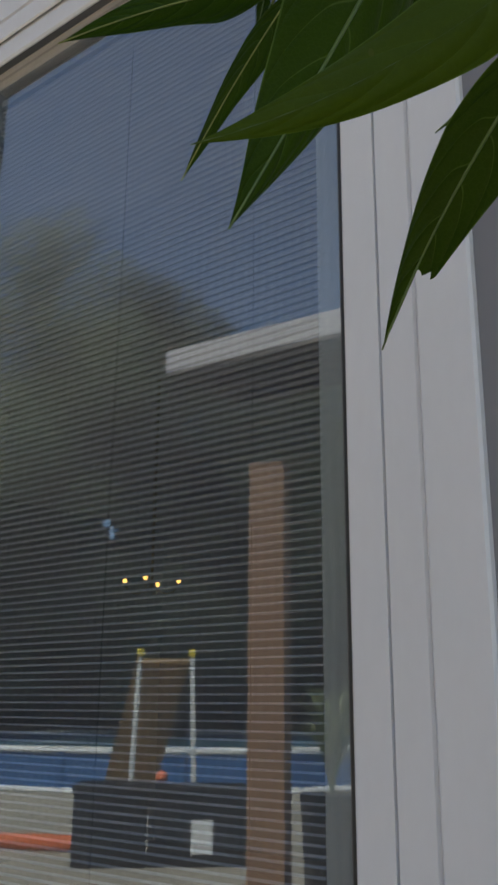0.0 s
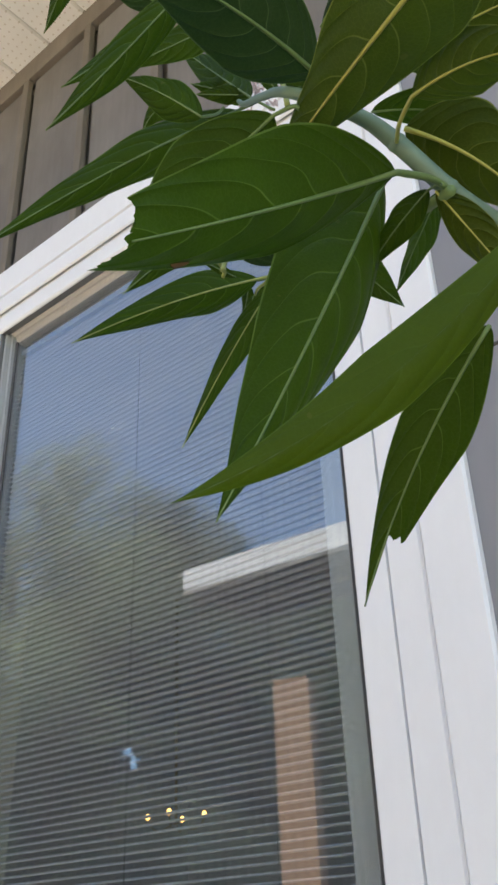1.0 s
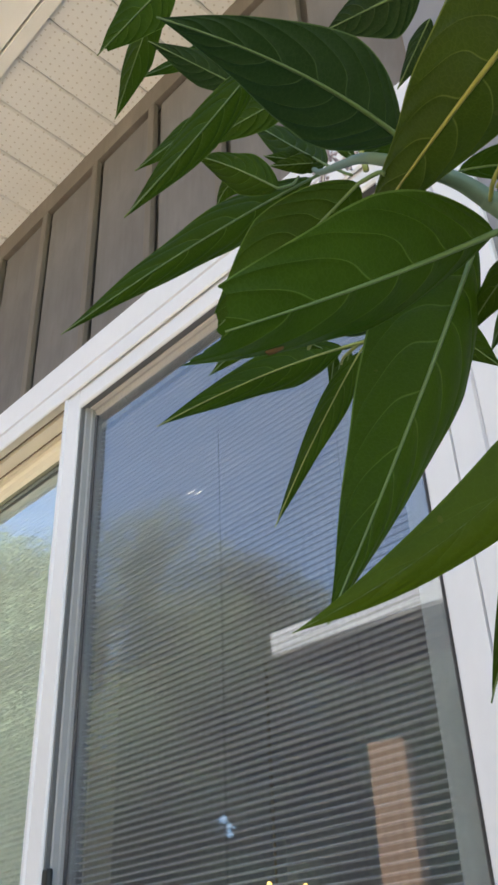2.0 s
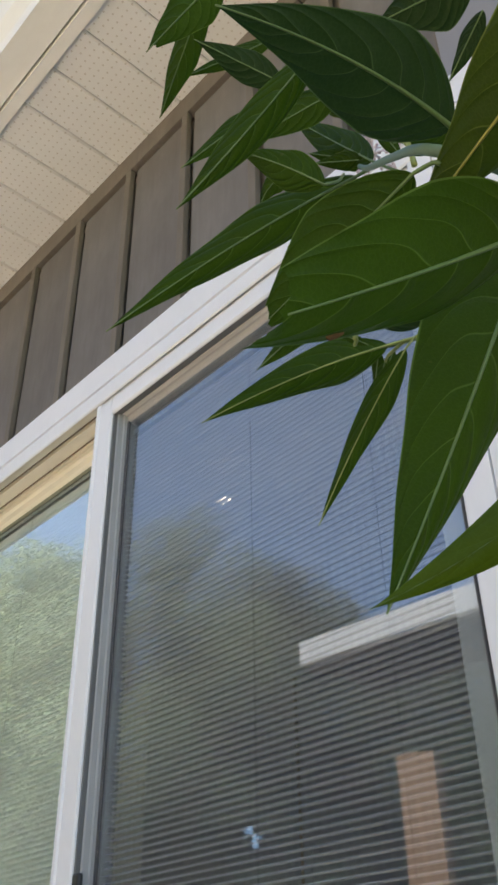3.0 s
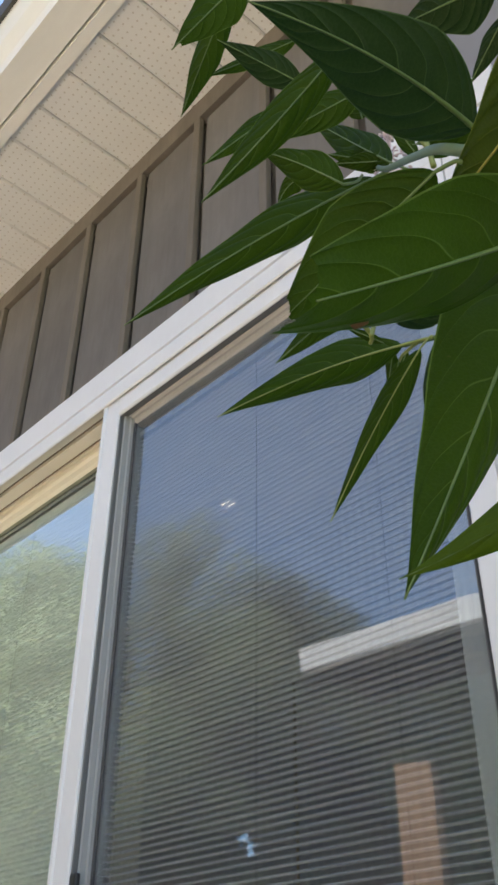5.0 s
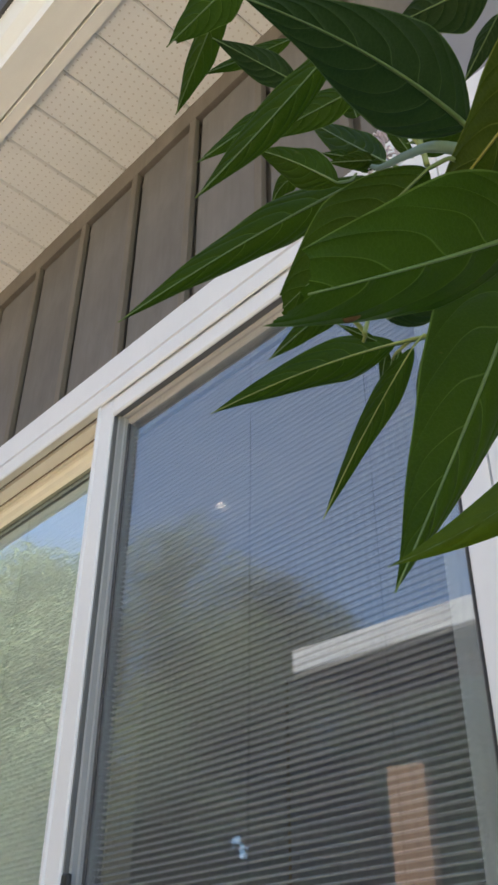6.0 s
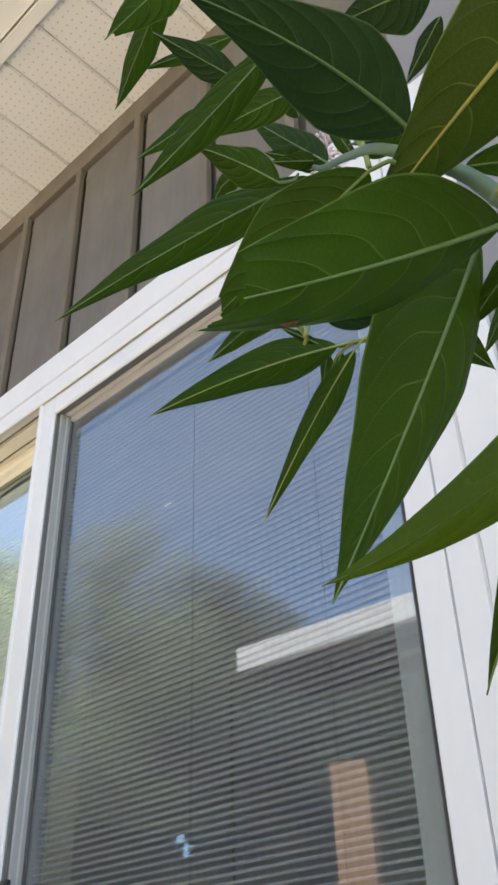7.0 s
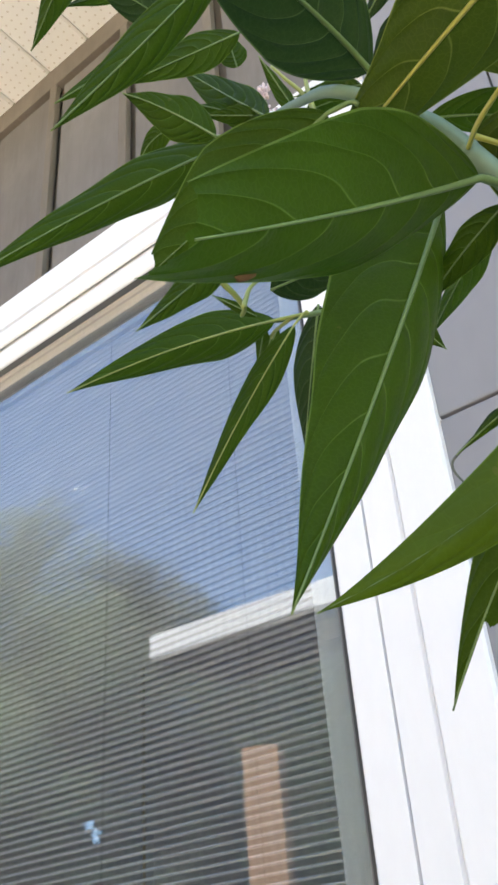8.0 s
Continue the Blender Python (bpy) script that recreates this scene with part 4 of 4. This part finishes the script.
bm = bmesh.new()
bmesh.ops.create_cone(bm, cap_ends=False, segments=64, radius1=5.6, radius2=5.6, depth=0.64, matrix=Matrix.Translation((0, 0, 0.34)))
part("wall", bm, POOL_BLUE, pool)
part("top_rail", ring(5.6, 0.66, 0.055), WHITE_METAL, pool)
part("bottom_rail", ring(5.63, 0.05, 0.05), WHITE_METAL, pool)
bm = bmesh.new()
bmesh.ops.create_circle(bm, cap_ends=True, segments=64, radius=5.59, matrix=Matrix.Translation((0, 0, 0.55)))
part("water", bm, WATER, pool)
for k in range(18):
    a = 2 * math.pi * k / 18 + 0.1
    x, y = math.cos(a) * 5.64, math.sin(a) * 5.64
    part("upright", tube([Vector((x, y, 0.0)), Vector((x, y, 0.65))], 0.03, 6), POOL_BLUE, pool)

slide = empty("slide", (-6.30, -6.35, GROUND_Z))
tagged(slide, "tan garden slide with white ladder rails and yellow caps", "slide")
turn = Matrix.Rotation(radians(-43), 4, "Z")


def slide_part(name, bm, material, label=""):
    bmesh.ops.transform(bm, matrix=turn, verts=bm.verts)
    return part(name, bm, material, slide, label, False)


for s in (-1, 1):
    slide_part("rail", tube([Vector((s * 0.34, 0, 0.012)), Vector((s * 0.27, 0.10, 1.84))], 0.03, 8), WHITE_METAL, "white metal ladder rail")
    slide_part("cap", block((s * 0.27 - 0.042, 0.058, 1.83), (s * 0.27 + 0.042, 0.142, 1.91), 0.02), YELLOW, "yellow plastic cap")
bm = prism([(0.12, 1.80), (-0.05, 1.82), (-0.75, 0.30), (-1.1, 0.10), (-1.1, 0.06), (-0.72, 0.24), (-0.03, 1.75), (0.12, 1.76)], -0.29, 0.27)
for v in bm.verts:
    v.co.x -= 0.25 * (1.9 - v.co.z)
slide_part("chute", bm, TAN, "tan sliding board")

for x, y, w, d, h in ((-5.81, -5.19, 0.62, 0.55, 0.66), (-5.27, -5.73, 0.86, 0.55, 0.64)):
    box = empty("storage_box", (x, y, GROUND_Z + 0.012))
    tagged(box, "black resin storage box with lid on the paving", "storage box", "boxes by the pool")
    box.rotation_euler = (0, 0, radians(-43))
    part("body", block((-w / 2, -d / 2, 0), (w / 2, d / 2, h * 0.88), 0.02), BLACK_BOX, box)
    part("lid", block((-w / 2 - 0.015, -d / 2 - 0.015, h * 0.885), (w / 2 + 0.015, d / 2 + 0.015, h), 0.02), BLACK_BOX, box)
    if w > 0.7:
        part("label", block((-0.06, d / 2, 0.10), (0.13, d / 2 + 0.003, 0.38)), PAPER, box, "white paper label")

bm = tube(smooth_line([(-8.6, -4.2, GROUND_Z + 0.075), (-7.6, -4.9, GROUND_Z + 0.075), (-6.9, -5.25, GROUND_Z + 0.085), (-6.4, -5.45, GROUND_Z + 0.09), (-6.1, -5.75, GROUND_Z + 0.08)], 6), 0.075, 8)
tagged(part("pool_hose", bm, ORANGE, None, smooth=True), "thick orange pool hose lying on the paving", "hose")
bm = bmesh.new()
bmesh.ops.create_icosphere(bm, subdivisions=2, radius=1, matrix=Matrix.Translation((-5.50, -5.49, GROUND_Z + 0.72)) @ Matrix.Rotation(0.8, 4, "Z") @ Matrix.Diagonal((0.15, 0.06, 0.06, 1)))
tagged(part("pool_float", bm, ORANGE, None, smooth=True), "orange pool float lying on the storage boxes", "pool float")

pot = empty("planter", (-2.83, -4.22, GROUND_Z + 0.012))
tagged(pot, "dark square planter with arching ornamental grass", "planter")
bm = bmesh.new()
bmesh.ops.create_cone(bm, cap_ends=True, segments=4, radius1=0.20, radius2=0.25, depth=0.80, matrix=Matrix.Translation((0, 0, 0.40)))
bmesh.ops.bevel(bm, geom=bm.edges[:], offset=0.01, segments=2, affect="EDGES")
part("pot", bm, BLACK_BOX, pot)
rng = random.Random(8)
bm = bmesh.new()
for _ in range(150):
    a, reach, h = rng.uniform(0, 6.28), rng.uniform(0.10, 0.40), rng.uniform(0.45, 0.95)
    d, w = Vector((math.cos(a), math.sin(a), 0)), Vector((-math.sin(a), math.cos(a), 0)) * 0.016
    rows = []
    for k in range(6):
        t = k / 5
        q = Vector((0, 0, 0.80)) + d * reach * t ** 1.5 + Vector((0, 0, h * (1.6 * t - 0.9 * t * t)))
        rows.append((bm.verts.new(q - w * (1.05 - t)), bm.verts.new(q + w * (1.05 - t))))
    for p, q in zip(rows, rows[1:]):
        bm.faces.new((p[0], p[1], q[1], q[0]))
part("grass_tuft", bm, BLADE, pot, "pale green arching grass")


GAP_FROM, GAP_WAY = Vector((0.474, 0.794, 0.977)), Vector((-0.7216, -0.6641, 0.1880))


def in_gap(p):
    """A ragged chink through foliage, cut along the camera's mirrored sight line, showing sky."""
    d = p - GAP_FROM
    off = d - GAP_WAY * d.dot(GAP_WAY)
    return off.length < 0.41 + 0.45 * noise.noise(off * 3.0)


def tree(name, at, height, radius, number, seed, material, label, gaps=()):
    """A trunk with limbs and a crown of many small leaves gathered in clumps."""
    rng = random.Random(seed)
    thing = empty(name, at)
    tagged(thing, label, "tree", "garden trees")
    bm = tube(smooth_line([(0, 0, -0.1), (0.1, 0.05, height * 0.2), (-0.1, 0.1, height * 0.45), (0.05, 0, height * 0.8)], 5), [0.34 - 0.29 * k / 15 for k in range(16)], 9)
    for k in range(9):
        a, z = rng.uniform(0, 6.28), height * rng.uniform(0.2, 0.6)
        d = Vector((math.cos(a), math.sin(a), 0))
        tube(smooth_line([Vector((0, 0, z)), d * radius * 0.35 + Vector((0, 0, z + 0.9)), d * radius * 0.75 + Vector((0, 0, z + 2.0))], 4), [0.11 - 0.01 * i for i in range(9)], 6, bm)
    part("trunk", bm, BARK, thing, "grey-brown trunk and limbs", True)
    verts, faces = [], []
    lobes = []
    while len(lobes) < 150:
        q = Vector((rng.uniform(-1, 1), rng.uniform(-1, 1), rng.uniform(-1, 1)))
        if 0.45 < q.length < 0.95:
            bulge = 1 + 0.30 * noise.noise(q * 2.3 + Vector((seed, 0, 0)))
            lobes.append((Vector((q.x * radius * bulge, q.y * radius * bulge, height * 0.56 + q.z * height * 0.43 * bulge)), radius * rng.uniform(0.13, 0.25)))
    weight = sum(size ** 2 for _, size in lobes)
    for c, size in lobes:
        for _ in range(int(number * size ** 2 / weight)):
            # leaves crowd into the outer shell of a lumpy lobe and face outwards
            d = Vector((rng.gauss(0, 1), rng.gauss(0, 1), rng.gauss(0, 1))).normalized()
            lump = 1 + 0.45 * noise.noise((c + d * size) * 2.6) + 0.25 * noise.noise((c + d * size) * 7.0)
            p = c + d * size * lump * (1 - 0.45 * rng.random() ** 2)
            if p.z < 0.3 or in_gap(p + Vector(at)):
                continue
            s = rng.uniform(0.038, 0.070)
            up = (d + Vector((rng.gauss(0, 0.45), rng.gauss(0, 0.45), rng.gauss(0.25, 0.45)))).normalized()
            along = up.cross(Vector((rng.gauss(0, 1), rng.gauss(0, 1), rng.gauss(0, 1)))).normalized() * s
            side = up.cross(along) * 0.55
            i = len(verts)
            verts += [p - along, p - side + up * s * 0.12, p + along, p + side + up * s * 0.12]
            faces.append((i, i + 1, i + 2, i + 3))
    me = bpy.data.meshes.new("crown")
    me.from_pydata(verts, [], faces)
    me.materials.append(material)
    crown = new("crown", me)
    crown.parent = thing
    crown["label"] = "dense sunlit green crown"
    return thing


tree("maple_tree", (-21.0, -14.0, GROUND_Z), 15.5, 5.8, 280000, 11, TREE_A, "tall broadleaf tree with a full sunlit green crown")
tree("maple_tree", (-17.3, -18.3, GROUND_Z), 12.8, 5.0, 200000, 12, TREE_C, "round broadleaf tree behind the pool")
tree("maple_tree", (-25.6, -10.6, GROUND_Z), 14.3, 6.2, 320000, 13, TREE_D, "broadleaf tree with a wide green crown at the garden edge")
# Hedge colour on this tree stands in for shade as well.
tree("maple_tree", (-11.7, -22.2, GROUND_Z), 12.3, 5.2, 110000, 14, TREE_B, "lower broadleaf tree at the garden edge")


def thicket(name, number, seed, back, tall, small, large, material, label):
    """A long belt of foliage round the far side of the garden."""
    rng = random.Random(seed)
    verts, faces = [], []
    for k in range(number):
        a = rng.uniform(0.0, 1.0)
        x, y = -34 - back + (40 + 2 * back) * a, -16.5 - back - 13 * math.sin(a * 2.2) + rng.gauss(0, 1.1)
        z = GROUND_Z + rng.uniform(0.0, 1.0) ** 0.8 * tall * (1 + 0.22 * noise.noise(Vector((x * 0.4, y * 0.4, 3))))
        s = rng.uniform(small, large)
        if in_gap(Vector((x, y, z))):
            continue
        e = Euler((rng.uniform(-1.2, 1.2), rng.uniform(-1.2, 1.2), rng.uniform(0, 6.28))).to_matrix()
        i = len(verts)
        verts += [Vector((x, y, z)) + e @ Vector(v) * s for v in ((-1, 0, 0), (0, -0.55, 0.12), (1, 0, 0), (0, 0.55, 0.12))]
        faces.append((i, i + 1, i + 2, i + 3))
    me = bpy.data.meshes.new(name)
    me.from_pydata(verts, [], faces)
    me.materials.append(material)
    tagged(new(name, me), label, "hedge", kind="stuff")


thicket("hedge", 180000, 21, 0.0, 9.6, 0.10, 0.20, TREE_B, "tall dark green hedge behind the pool")
thicket("woods", 120000, 22, 5.0, 12.5, 0.16, 0.30, TREE_B, "dark belt of trees beyond the garden hedge")

# ---- boards, battens and soffit panels, piece by piece ----
PITCH, FIRST = 0.2235, -0.579
xs = [FIRST - PITCH * k for k in range(-4, 20)]
xs = [x for x in xs if X_LEFT + 0.1 < x < X_RIGHT and not (DOOR_R - 0.02 < x < DOOR_R + 0.14)] + [0.345 + PITCH * k for k in range(2, 12)]
board_mesh = {}
FRIEZE = 2.830


def upright(name, x0, x1, y0, y1, z0, z1, material, bevel):
    key = (name, material.name, round(x1 - x0, 4), round(z1 - z0, 4))
    if key not in board_mesh:
        bm = block((0, y0, 0), (x1 - x0, y1, z1 - z0), bevel)
        me = bpy.data.meshes.new(name)
        bm.to_mesh(me)
        bm.free()
        me.materials.append(material)
        board_mesh[key] = me
    return shared(name, board_mesh[key], wall, Matrix.Translation((x0, 0, z0)))


edges = sorted(set(round(x, 4) for x in xs))
for x in edges:
    above = DOOR_L - 0.02 < x < DOOR_R
    z0 = DOOR_TOP if above else GROUND_Z + 0.02
    upright("batten", x - 0.0105, x + 0.0105, -0.018, -0.003, z0, FRIEZE, BATTEN, 0.002)
for a, c in zip(edges, edges[1:]):
    mid = (a + c) / 2
    above = DOOR_L - 0.10 < mid < DOOR_R + 0.0
    low = DOOR_TOP - 0.04 if above else GROUND_Z + 0.02
    pieces = ((low, 1.538), (1.542, FRIEZE - 0.020)) if mid > DOOR_R else ((low, FRIEZE - 0.020),)
    for z0, z1 in pieces:
        if mid > DOOR_R:
            upright("panel", a + 0.001, c - 0.001, -0.0335, 0.0118, z0, z1, BOARD_GREY, 0.0025)
        else:
            upright("board", a + 0.031, c - 0.0040, -0.0115, 0.0118, z0, z1, BOARD, 0.0015)
x = X_LEFT
while x < X_RIGHT - 0.1:
    upright("frieze_board", x, min(x + 2.4, X_RIGHT) - 0.002, -0.018, 0.006, FRIEZE, SOFFIT_Z + 0.008, BATTEN, 0.002)
    x += 2.4

# each panel: a flat face between two slanting sides that form a shallow groove with the next
bm = bmesh.new()
ends = []
for y in (-0.300, 0.006):
    ends.append([bm.verts.new((px, y, SOFFIT_Z + pz)) for px, pz in ((0.0, 0.014), (0.0, 0.006), (0.0045, 0.0), (0.1207, 0.0), (0.1252, 0.006), (0.1252, 0.014))])
for k in range(6):
    bm.faces.new((ends[0][k], ends[0][(k + 1) % 6], ends[1][(k + 1) % 6], ends[1][k]))
bm.faces.new(ends[0])
bm.faces.new(ends[1][::-1])
panel_mesh = bpy.data.meshes.new("soffit_panel")
bmesh.ops.recalc_face_normals(bm, faces=bm.faces)
bm.to_mesh(panel_mesh)
bm.free()
panel_mesh.materials.append(SOFFIT)
x = -0.598 - 0.1270 * 34
while x < X_RIGHT - 0.13:
    shared("soffit_panel", panel_mesh, soffit, Matrix.Translation((x + 0.0009, 0, 0)))
    x += 0.1270
